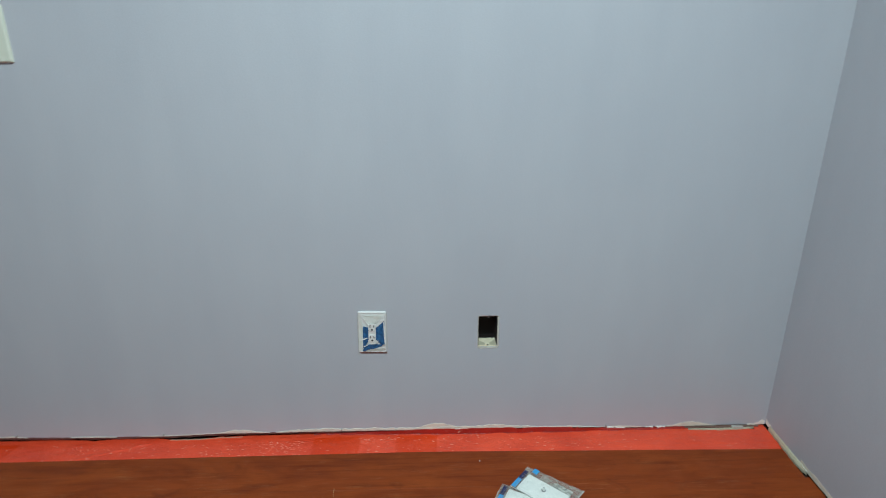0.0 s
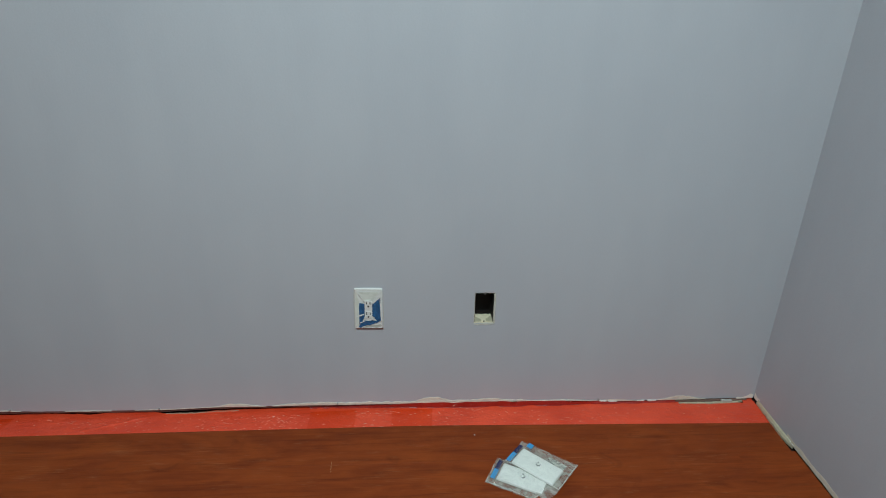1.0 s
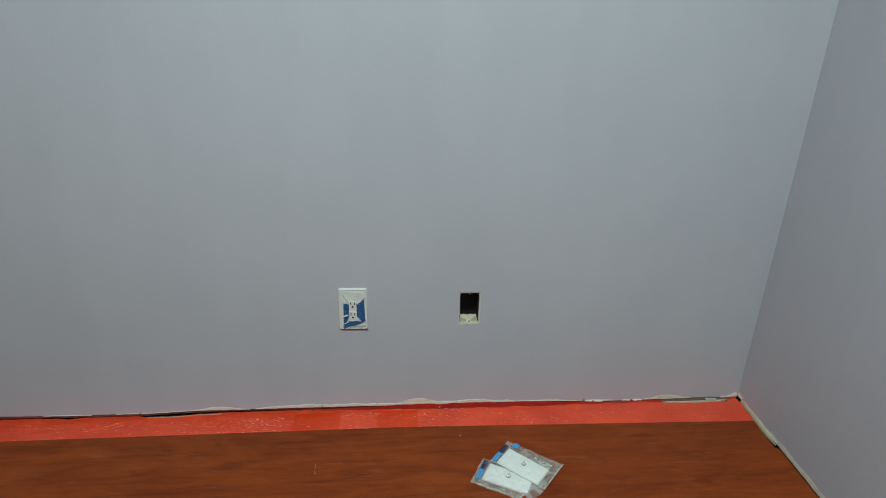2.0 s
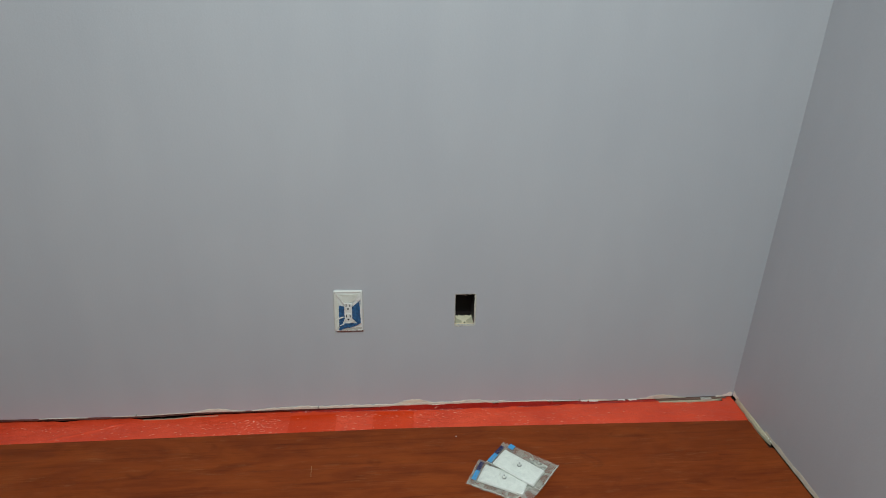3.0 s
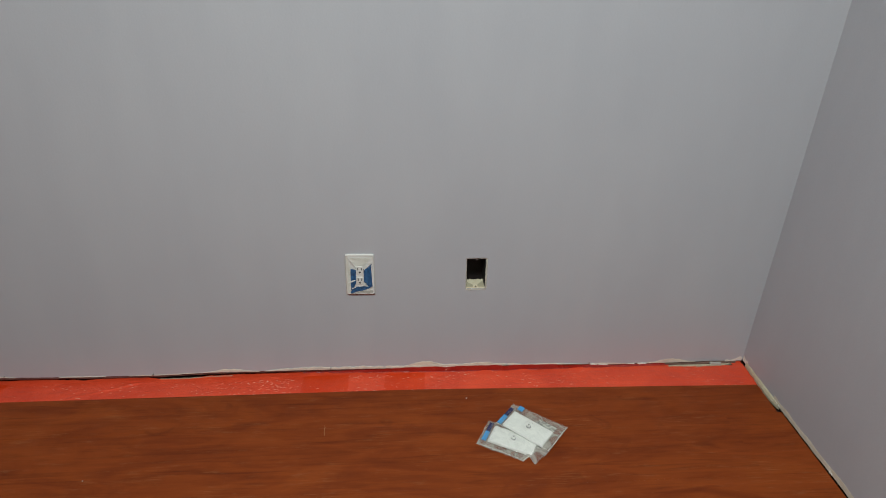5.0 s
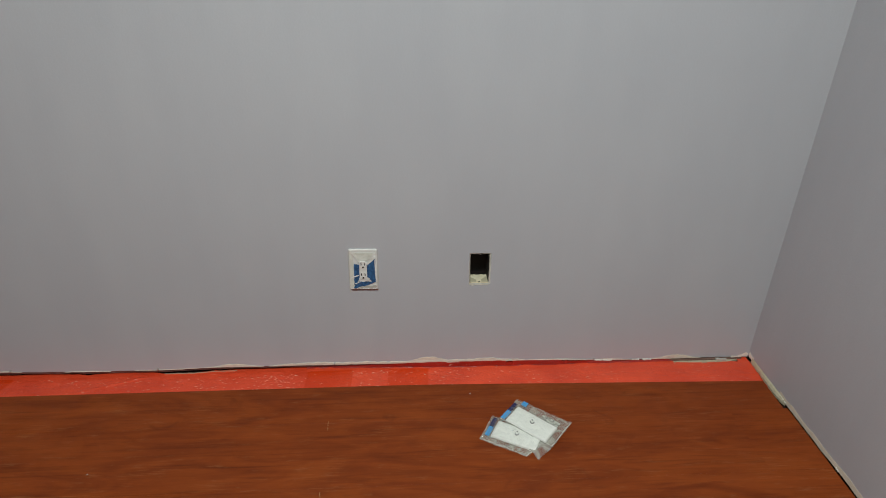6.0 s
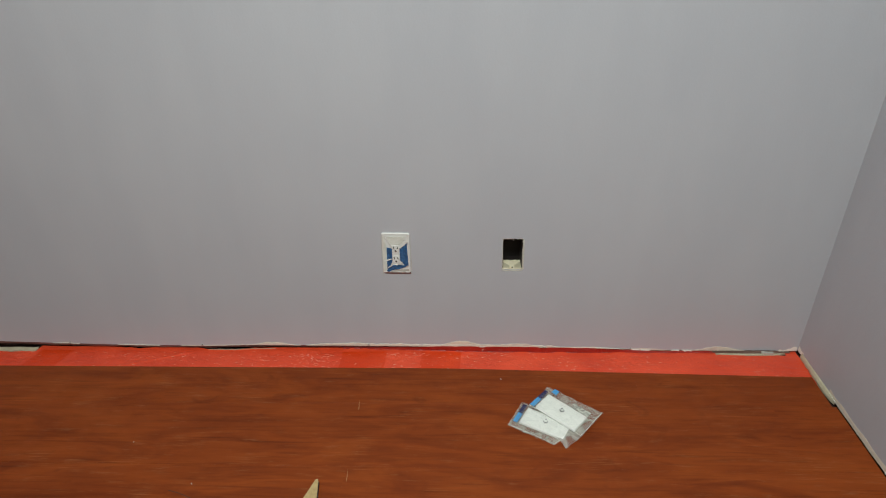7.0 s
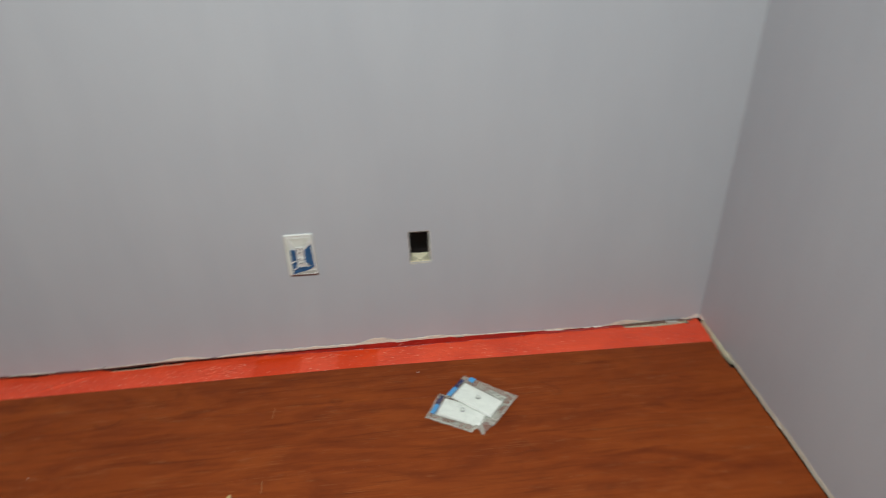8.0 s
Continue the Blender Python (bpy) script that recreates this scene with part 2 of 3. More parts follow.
def sheet(xs, zs, front, thickness, skip=(), foot=None):
    """An upright board in the xz plane with openings: skip names the cells (i, k) left out; foot(x) is its lower edge."""
    bm = bmesh.new()
    grids = []
    for y in (front, front + thickness):
        grids.append([[bm.verts.new((x, y, foot(x) if foot and k == 0 else z)) for k, z in enumerate(zs)] for x in xs])
    a, b = grids
    cells = {(i, k) for i in range(len(xs) - 1) for k in range(len(zs) - 1)} - set(skip)
    for i, k in cells:
        bm.faces.new((a[i][k], a[i + 1][k], a[i + 1][k + 1], a[i][k + 1]))
        bm.faces.new((b[i][k], b[i][k + 1], b[i + 1][k + 1], b[i + 1][k]))
        for (di, dk), (p, q) in {(-1, 0): ((i, k), (i, k + 1)), (1, 0): ((i + 1, k), (i + 1, k + 1)),
                                 (0, -1): ((i, k), (i + 1, k)), (0, 1): ((i, k + 1), (i + 1, k + 1))}.items():
            if (i + di, k + dk) not in cells:
                bm.faces.new((a[p[0]][p[1]], a[q[0]][q[1]], b[q[0]][q[1]], b[p[0]][p[1]]))
    return bm


def wander(x, scale, amount, seed=0.0):
    return amount * noise.noise((x * scale, seed, 0.37 * seed))


def bell(x, middle, width):
    return math.exp(-((x - middle) / width) ** 2)


# ---- the shell ----
def foot_of_back(x):
    """The lower edge of the plasterboard on the back wall; it dips a little to the corner."""
    run = float(np.interp(x, (-1.2, -0.82, -0.55, -0.42, 0.15, 0.54, 0.70, 1.1), (0.018, 0.007, 0.004, 0.0085, 0.007, 0.003, -0.003, -0.003)))
    return run + wander(x, 9, 0.0010, 3) + wander(x, 60, 0.0007, 5) - 0.0016 * bell(x, 0.10, 0.05)



HOLE = (0.2795, 0.3320, 0.2555, 0.3445)     # opening for the empty box: x, x, z, z
xs = sorted({LEFT + i * 0.02 for i in range(int((RIGHT - LEFT) / 0.02) + 1)} | {RIGHT})
xs = [x for x in xs if not HOLE[0] - 0.004 < x < HOLE[1] + 0.004]
xs = sorted(xs + [HOLE[0], HOLE[1]])
gap = [(i, 2) for i in range(len(xs) - 1) if HOLE[0] - 1e-6 <= xs[i] < HOLE[1] - 1e-6]
wall_back = part("wall_back", sheet(xs, [0, 0.05, HOLE[2], HOLE[3], TOP], 0.0, BOARD, gap, foot_of_back), PAINT)
tagged(wall_back, "lavender-grey painted plasterboard wall with ragged bare foot", "wall", kind="structure")


def right_wall_x(y):
    return RIGHT + SKEW * y


def foot_of_right(d):
    return 0.001 + wander(d, 8, 0.002, 11) + wander(d, 45, 0.0012, 12)


# the right wall is built along its own length d from the corner, and turned into place
ds = [i * 0.02 for i in range(int(-REAR / 0.02) + 2)]
wall_right = part("wall_right", sheet(ds, [0, 0.05, 1.2, TOP], 0.0, BOARD, (), foot_of_right), PAINT)
RIGHT_POSE = Matrix.Translation((RIGHT, 0, 0)) @ Matrix.Rotation(-math.pi / 2 - math.atan(SKEW), 4, "Z")
wall_right.matrix_world = RIGHT_POSE
tagged(wall_right, "lavender-grey painted plasterboard wall with unpainted foot", "wall", kind="structure")

wall_left = part("wall_left", box(LEFT - 0.10, LEFT, REAR - 0.1, 0.10, -0.02, TOP), PAINT)
tagged(wall_left, "plain lavender-grey painted side wall", "wall", kind="structure")
wall_rear = part("wall_rear", box(LEFT, 1.10, REAR - 0.10, REAR, -0.02, TOP), PAINT)
tagged(wall_rear, "plain lavender-grey painted rear wall", "wall", kind="structure")
ceiling = part("ceiling", box(LEFT - 0.1, RIGHT + 0.2, REAR - 0.1, 0.15, TOP, TOP + 0.1), CEILING_WHITE)
tagged(ceiling, "flat white painted ceiling", "ceiling", kind="structure")
floor = part("floor", box(LEFT - 0.1, RIGHT + 0.2, REAR - 0.1, 0.15, -0.12, -0.0145), CONCRETE)
tagged(floor, "reddish-brown laminate floor over a subfloor darkened for gap shade", "floor", kind="structure")

sill = part("sill_plate", box(LEFT, RIGHT + 0.1, BOARD + 0.006, 0.10, -0.014, 0.03, 0.002), SILL)
tagged(sill, "dark wooden sill plate behind the wall foot", "sill plate", kind="structure")
sill_side = part("sill_plate", box(0.0, 4.2, BOARD + 0.004, 0.10, -0.014, 0.03, 0.002), SILL)
sill_side.matrix_world = RIGHT_POSE
tagged(sill_side, "dark wooden sill plate behind the side wall foot", "sill plate", kind="structure")
backing = part("stud_bay", box(LEFT, RIGHT + 0.1, 0.105, 0.12, 0.0, TOP), SILL)
tagged(backing, "dark back of the wall cavity", "wall", kind="structure")


def lip_height(x):
    return float(np.interp(x, (-1.3, -0.35, -0.10, 0.04, 0.09, 0.16, 0.22, 0.60, 0.66, 0.86, 1.08), (0.0080, 0.0076, 0.0062, 0.0050, 0.0036, 0.0030, 0.0026, 0.0020, 0.0026, 0.0060, 0.0060)))


bm = bmesh.new()
rows = []
for i in range(261):
    x = -1.5 + (RIGHT - 0.002 + 1.5) * i / 260
    head = foot_of_back(x) - 0.0004
    low = head - lip_height(x) * (1 + wander(x, 24, 0.35, 25)) - 0.0006
    rows.append([bm.verts.new((x, y, z)) for y, z in ((0.0025 + wander(x, 15, 0.0008, 26), head), (0.0030, low), (0.0125, low), (0.0125, head))])
for a, b in zip(rows, rows[1:]):
    for k in range(4):
        bm.faces.new((a[k], a[(k + 1) % 4], b[(k + 1) % 4], b[k]))
part("sill_lip", bm, MAROON, sill, "dark maroon edge of the sill plate")


# ---- the red underlay ----
def crease(x, y):
    a, b = Vector((-0.78, -0.082)), Vector((-0.58, -0.012))
    d = b - a
    s = ((x - a.x) * d.x + (y - a.y) * d.y) / d.length_squared
    away = abs((x - a.x) * d.y - (y - a.y) * d.x) / d.length
    tall = max(0.0, 0.0030 + 0.0045 * noise.noise((x * 40, y * 40, 8)))
    away += 0.004 * noise.noise((x * 30, y * 30, 3))
    return tall * math.exp(-(away / 0.0030) ** 2) if 0 < s < 1 else 0.0


def underlay_z(x, y, reach, top):
    rise = max(0.0, min(1.0, (y + 0.017) / (reach + 0.0175)))
    z = BED + (top - BED) * rise ** 2.5 + 0.0010 * noise.noise((x * 16, y * 40, 1)) + 0.0006 * noise.noise((x * 60, y * 90, 4))
    wet = 1 - abs(noise.noise((x * 48 + y * 20, y * 75, 11)))
    z += 0.0011 * wet ** 6 * max(0.0, 0.5 + noise.noise((x * 7, y * 9, 5)))
    z += crease(x, y) + 0.0030 * bell(y, -0.006, 0.003) * max(0.0, noise.noise((x * 19, 7, 7)) - 0.05)
    return z if y > -0.074 else min(z, BED) - 0.0004


bm = bmesh.new()
rows, n = [], int((RIGHT + 1.6) / 0.0032)
for i in range(n + 1):
    x = -1.6 + (RIGHT - 0.004 + 1.6) * i / n
    if x > 0.17:
        reach, top = 0.0160, BED + 0.0006
    elif x > -0.17:
        reach, top = 0.012, BED + 0.0010
    else:
        reach = float(np.interp(x, (-0.94, -0.87, -0.783, -0.739, -0.662, -0.587, -0.545, -0.465, -0.40, -0.332, -0.17), (0.010, 0.013, 0.006, 0.002, 0.012, 0.010, -0.001, 0.0, 0.006, 0.010, 0.012)))
        reach, top = reach + wander(x, 60, 0.002, 33), BED + 0.0012
    if x < -1.035 or 0.868 < x < 1.058:
        reach, top = -0.0145 + wander(x, 40, 0.003, 61), BED + 0.0006
    ys = [-0.15, -0.128] + [-0.112 + 0.0935 * k / 32 for k in range(33)] + [-0.0185 + (reach + 0.0185) * k / 9 for k in range(1, 10)]
    rows.append([bm.verts.new((x, y, underlay_z(x, y, reach, top))) for y in ys])
for a, b in zip(rows, rows[1:]):
    for k in range(len(a) - 1):
        bm.faces.new((a[k], b[k], b[k + 1], a[k + 1]))
bmesh.ops.recalc_face_normals(bm, faces=bm.faces)
underlay = part("underlay", bm, RED, None, "", True)
tagged(underlay, "crinkled red underlay film strip along the wall foot", "underlay", kind="structure")

# turned-up film edge; the dark red band at the wall foot is painted shade
bm = bmesh.new()
rows = []
for i in range(321):
    x = -0.16 + (0.872 + 0.16) * i / 320
    head = foot_of_back(x)
    out = float(np.interp(x, (-0.16, 0.0, 0.10, 0.24, 0.52, 0.64, 0.87), (0.0065, 0.0030, 0.0005, -0.0048, -0.0060, -0.0050, -0.0040))) + wander(x, 26, 0.0014, 35)
    tall = float(np.interp(x, (-0.16, 0.0, 0.05, 0.10, 0.15, 0.25, 0.36, 0.40, 0.48, 0.56, 0.62, 0.87), (-0.0120, -0.0060, -0.0020, 0.0014, 0.0010, 0.0006, 0.0022, 0.0004, 0.0018, 0.0008, -0.0015, -0.0030))) + wander(x, 30, 0.0014, 36)
    lip = 0.0010 * max(0.0, noise.noise((x * 45, 2, 9)) + 0.15)
    top = max(head + tall, BED + 0.0016)
    back = out + 0.0006 + 0.004 * min(1.0, -tall / 0.003) if tall < 0 else -0.0016
    rows.append([bm.verts.new(v) for v in ((x, out - 0.0022, BED + 0.0004), (x, out - 0.0006, BED + 0.0012 + lip), (x, out, BED + 0.0010),
                                           (x, (out + back) / 2, (BED + top) / 2 + 0.001), (x, back, top))])
for a, b in zip(rows, rows[1:]):
    for k in range(4):
        bm.faces.new((a[k], b[k], b[k + 1], a[k + 1]))
part("underlay_fold", bm, RED_SHADED, underlay, "turned-up edge of the film, coloured darker for its shade")

# pale cut edge of the film where it stops short of the wall
bm = bmesh.new()
rows = []
for i in range(61):
    x = -0.540 + 0.19 * i / 60
    y = float(np.interp(x, (-0.545, -0.465, -0.40, -0.35), (-0.0035, -0.0025, 0.0015, 0.003))) + wander(x, 60, 0.0012, 33)
    tall = 0.0014 + wander(x, 70, 0.0012, 34)
    rows.append([bm.verts.new(v) for v in ((x, y, BED), (x, y - 0.0004, BED + 0.0016 + tall), (x, y + 0.0008, BED + 0.0014 + tall), (x, y + 0.0010, BED))])
for a, b in zip(rows, rows[1:]):
    for k in range(4):
        bm.faces.new((a[k], a[(k + 1) % 4], b[(k + 1) % 4], b[k]))
part("film_cut_edge", bm, PALE_WOOD, underlay, "pale cut edge of the film")

# bright little slivers that paint glints on the film's creases, densest beside the tape
bm = bmesh.new()
for cx, wide, y0, y1, count in ((-0.24, 0.075, -0.075, -0.020, 95), (-0.42, 0.10, -0.070, -0.025, 40), (-0.80, 0.10, -0.040, -0.014, 26), (0.02, 0.05, -0.026, -0.010, 22),
                                (-0.70, 0.12, -0.076, -0.030, 20), (0.27, 0.06, -0.040, -0.012, 20), (0.45, 0.28, -0.076, -0.016, 46), (-0.05, 0.5, -0.080, -0.070, 18)):
    for k in range(count):
        x, y = rng.gauss(cx, wide), rng.uniform(y0, y1)
        if not -1.5 < x < 1.05 or (-0.156 < x < -0.033 and k % 6):
            continue
        long, thin, lean = rng.uniform(0.0008, 0.0052), rng.uniform(0.0002, 0.0005), rng.uniform(-0.35, 0.35)
        z = underlay_z(x, y, 0.0, BED) + 0.0007
        pts = ((-long, -thin * 0.3, 0.0), (0.0, -thin, 0.0), (long, thin * 0.3, 0.0), (0.0, thin, 0.0007))
        ring = [bm.verts.new((x + px, y + py + lean * px, z + pz)) for px, py, pz in pts]
        peak = bm.verts.new((x, y, z + 0.0011))
        for a, b in zip(ring, ring[1:] + ring[:1]):
            bm.faces.new((a, b, peak))
tagged(part("film_glints", bm, GLINT, underlay, "pale slivers painted as glints on the film's creases"), kind="stuff")

# deep red strips of tape across the underlay
for x0, x1, lean in ((-1.030, -0.938, 0.020), (-0.156, -0.033, 0.0), (0.064, 0.173, 0.004)):
    bm = bmesh.new()
    rows = []
    for i in range(21):
        line = []
        for k in range(15):
            y = -0.14 + 0.1325 * k / 14
            x = x0 + (x1 - x0) * i / 20 + lean * (y + 0.04) / 0.08
            line.append(bm.verts.new((x, y, underlay_z(x, y, 0.0, BED) + 0.0005)))
        rows.append(line)
    for a, b in zip(rows, rows[1:]):
        for k in range(14):
            bm.faces.new((a[k], b[k], b[k + 1], a[k + 1]))
    part("underlay_tape", bm, RED_DEEP, underlay, "deep red smooth tape strip", True)


# ---- things at the wall foot ----
def ragged_strip(x0, x1, top, bottom, step=0.006, out=0.0005):
    """An upright ragged scrap against the back wall: top(x) and bottom(x) give its outline."""
    bm = bmesh.new()
    n = max(2, int((x1 - x0) / step))
    rows = []
    for i in range(n + 1):
        x = x0 + (x1 - x0) * i / n
        t, b = top(x), bottom(x)
        t = max(t, b + 0.0006)
        rows.append([bm.verts.new((x, y, z)) for y, z in ((-out, b), (-out, t - 0.0010), (-0.0001, t), (-0.0001, b))])
    for a, b in zip(rows, rows[1:]):
        for k in range(4):
            bm.faces.new((a[k], a[(k + 1) % 4], b[(k + 1) % 4], b[k]))
    bm.faces.new(rows[0])
    bm.faces.new(rows[-1])
    return bm


def patch(x0, x1, height, peak, width, seed, parent, foot):
    mid = (x0 + x1) / 2
    def top(x):
        fade = min(1.0, (x - x0) / 0.05, (x1 - x) / 0.05)
        return foot(x) + max(0.0, fade) * (height * (0.85 + wander(x, 12, 0.35, seed) + wander(x, 70, 0.30, seed + 5) + wander(x, 190, 0.25, seed + 7)) + 0.75 * peak * bell(x, mid, width) ** 0.6)
    return part("bare_patch", ragged_strip(x0, x1, top, lambda x: foot(x) - 0.0005, 0.003, 0.0005 + 0.0003 * (seed % 4)), SCRAPED, parent, "bare cream plaster patch")


for x0, x1, h, pk, w, sd in ((-0.62, -0.42, 0.002, 0.0, 0.1, 1), (-0.43, -0.275, 0.006, 0.006, 0.03, 2), (-0.26, 0.46, 0.0085, 0.0, 0.05, 3),
                             (0.09, 0.26, 0.009, 0.017, 0.030, 5), (0.27, 0.41, 0.011, 0.003, 0.05, 6),
                             (0.42, 0.62, 0.004, 0.0, 0.1, 7), (0.62, 0.76, 0.003, 0.003, 0.03, 8), (0.80, 0.95, 0.007, 0.010, 0.03, 9),
                             (-0.99, -0.91, 0.002, 0.004, 0.02, 10), (-0.80, -0.68, 0.002, 0.0, 0.02, 11)):
    patch(x0, x1, h, pk, w, sd, wall_back, foot_of_back)

# white shreds of board paper hanging below the edge
for x0, x1, drop, sd in ((0.640, 0.664, 0.004, 71), (0.668, 0.694, 0.006, 72), (0.752, 0.772, 0.003, 73), (0.780, 0.806, 0.005, 74), (0.225, 0.262, 0.003, 75)):
    part("paper_shred", ragged_strip(x0, x1, lambda x: foot_of_back(x) + 0.0012 + wander(x, 150, 0.0010, sd),
                                     lambda x: foot_of_back(x) - drop * (0.6 + wander(x, 130, 0.8, sd + 9)), 0.002, 0.0019), TORN, wall_back, "torn white board paper")

# torn paper at the foot of the corner
part("corner_scrap", ragged_strip(1.040, 1.088, lambda x: foot_of_back(x) + 0.003 + 0.010 * bell(x, 1.082, 0.014) + wander(x, 120, 0.004, 41),
                                  lambda x: foot_of_back(x) - 0.001 + wander(x, 70, 0.002, 42), 0.003), TORN, wall_back, "torn cream joint paper")
part("corner_scrap", ragged_strip(0.003, 0.030, lambda x: 0.015 - 0.2 * x + wander(x, 150, 0.005, 45), lambda x: foot_of_right(x) - 0.002, 0.002), TORN, wall_right, "torn cream joint paper")

def ragged_board(x0, x1):
    """The rough front edge of a board lying in the gap under the back wall."""
    bm = bmesh.new()
    rows = []
    for i in range(41):
        x = x0 + (x1 - x0) * i / 40
        y, z = -0.0050 + wander(x, 40, 0.0020, 91), -0.0060 + wander(x, 55, 0.0010, 92)
        rows.append([bm.verts.new(v) for v in ((x, y, -0.0143), (x, y, z - 0.0008), (x, y + 0.0008, z), (x, 0.0125, z), (x, 0.0125, -0.0143))])
    for a, b in zip(rows, rows[1:]):
        for k in range(5):
            bm.faces.new((a[k], a[(k + 1) % 5], b[(k + 1) % 5], b[k]))
    bm.faces.new(rows[0])
    bm.faces.new(rows[-1])
    return bm


# bare foot of the right wall, in the wall's own direction
rows = []
bm = bmesh.new()
for i in range(41):
    d = 0.024 + 0.178 * i / 40
    w = (0.0030 + 0.0045 * min(1.0, (d - 0.024) / 0.12) + wander(d, 60, 0.0022, 51)) * min(1.0, (0.206 - d) / 0.035)
    rows.append([bm.verts.new((d, y, z + wander(d, 50, 0.0008, 52))) for y, z in ((-0.0006, 0.007), (-w * 0.5, 0.0045), (-w, -0.0015), (-w, -0.0075), (-0.0006, -0.0075))])
for a, b in zip(rows, rows[1:]):
    for k in range(5):
        bm.faces.new((a[k], a[(k + 1) % 5], b[(k + 1) % 5], b[k]))
bm.faces.new(rows[0])
bm.faces.new(rows[-1])
part("filler_strip", bm, PALE_WOOD, wall_right, "pale wooden filler strip in the gap")
bare_foot = ragged_strip(0.17, 4.1, lambda x: foot_of_right(x) + 0.0125 + wander(x, 35, 0.003, 53) + wander(x, 140, 0.0015, 54), lambda x: foot_of_right(x) - 0.001, 0.006)
part("bare_foot", bare_foot, BARE, wall_right, "bare cream foot of the board")
for d, size in ((0.168, 0.0040), (0.176, 0.0050), (0.184, 0.0036), (0.190, 0.0046), (0.199, 0.0040), (0.414, 0.0040), (0.421, 0.0030)):
    bm = bmesh.new()
    bmesh.ops.create_icosphere(bm, subdivisions=2, radius=size)
    for v in bm.verts:
        v.co = v.co * (0.75 + 0.9 * noise.noise(v.co * 320 + Vector((d * 50, 0, 0))))
        v.co.y *= 0.5
        v.co += Vector((d, -0.001, 0.003))
    part("plaster_crumb", bm, TORN, wall_right, "crumbled white plaster", True)

part("sill_edge", ragged_board(0.862, 1.070), SILL, sill, "weathered brown edge of the sill plate")

# pale battens showing behind the underlay
def batten(x0, x1, y0, y1, z0, z1, seed):
    bm = box(x0, x1, y0, y1, z0, z1)
    bmesh.ops.subdivide_edges(bm, edges=[e for e in bm.edges if abs(e.verts[0].co.x - e.verts[1].co.x) > 0.01], cuts=14)
    for v in bm.verts:
        v.co.y += wander(v.co.x, 35, 0.003, seed)
        v.co.z += wander(v.co.x, 25, 0.001, seed + 3)
    return bm


strip = part("wood_batten", batten(-1.50, -1.038, -0.0135, 0.002, -0.0143, BED + 0.003, 61), PALE_WOOD)
tagged(strip, "pale thin wooden batten beside the red underlay", "batten", "battens at the wall foot")
sliver = [(0.868, -0.0090), (0.885, -0.0125), (0.92, -0.0150), (0.98, -0.0155), (1.03, -0.0145), (1.056, -0.0070), (1.03, -0.0085), (0.95, -0.0095), (0.90, -0.0085)]
strip = part("wood_batten", prism(sliver, BED + 0.0025, 0.0060), PALE_WOOD)
tagged(strip, "pale tapered wooden sliver beside the red underlay", "batten", "battens at the wall foot")
bm = batten(0.992, 1.022, -0.0135, -0.006, BED + 0.0026, BED + 0.0075, 67)
tagged(part("plaster_crumb", bm, GREY_STREAK), "grey-white plaster crumb on a pale batten", "plaster crumb")
# small nails in the wall foot
for x in (-0.937, -0.556, -0.083, 0.64):
    bm = bmesh.new()
    bmesh.ops.create_cone(bm, cap_ends=True, segments=10, radius1=0.0024, radius2=0.0018, depth=0.006,
                          matrix=Matrix.Translation((x, -0.002, foot_of_back(x) + 0.004)) @ Matrix.Rotation(math.pi / 2, 4, "X"))
    tagged(part("nail", bm, STEEL), "small dark steel nail in the wall foot", "nail", "nails in the wall foot")


# ---- wall plates ----
def rounded_plate(w, h, depth, bevel, sunk=0.0):
    """A cover plate facing -y, with sloping edges; sunk: how far its field lies behind its rim."""
    bm = bmesh.new()
    rings = []
    steps = [(0.0, 0.0), (0.0, -depth * 0.35), (bevel * 0.4, -depth * 0.8), (bevel, -depth)]
    if sunk:
        steps += [(bevel + 0.0015, -depth), (bevel + 0.0030, sunk - depth)]
    for inset, y in steps:
        a, b, r = w / 2 - inset, h / 2 - inset, 0.003
        ring = []
        for cx, cz, start in ((a - r, b - r, 0), (-a + r, b - r, 90), (-a + r, -b + r, 180), (a - r, -b + r, 270)):
            for s in range(4):
                t = radians(start + 30 * s)
                ring.append(bm.verts.new((cx + r * math.cos(t), y, cz + r * math.sin(t))))
        rings.append(ring)
    for p, q in zip(rings, rings[1:]):
        for i in range(16):
            bm.faces.new((p[i], p[(i + 1) % 16], q[(i + 1) % 16], q[i]))
    bm.faces.new(rings[-1])
    bm.faces.new(rings[0])
    return bm


def receptacle_face(w, h, y):
    bm = bmesh.new()
    ring = []
    for i in range(24):
        t = 2 * math.pi * i / 24
        x, z = w / 2 * math.cos(t) * 1.12, h / 2 * math.sin(t) * 1.25
        ring.append((max(-w / 2, min(w / 2, x)), max(-h / 2, min(h / 2, z))))
    top = [bm.verts.new((x * 0.96, y, z * 0.96)) for x, z in ring]
    low = [bm.verts.new((x, y + 0.002, z)) for x, z in ring]
    bm.faces.new(top)
    for i in range(24):
        bm.faces.new((top[i], top[(i + 1) % 24], low[(i + 1) % 24], low[i]))
    return bm


def moved(bm, x, y, z):
    for v in bm.verts:
        v.co += Vector((x, y, z))
    return bm


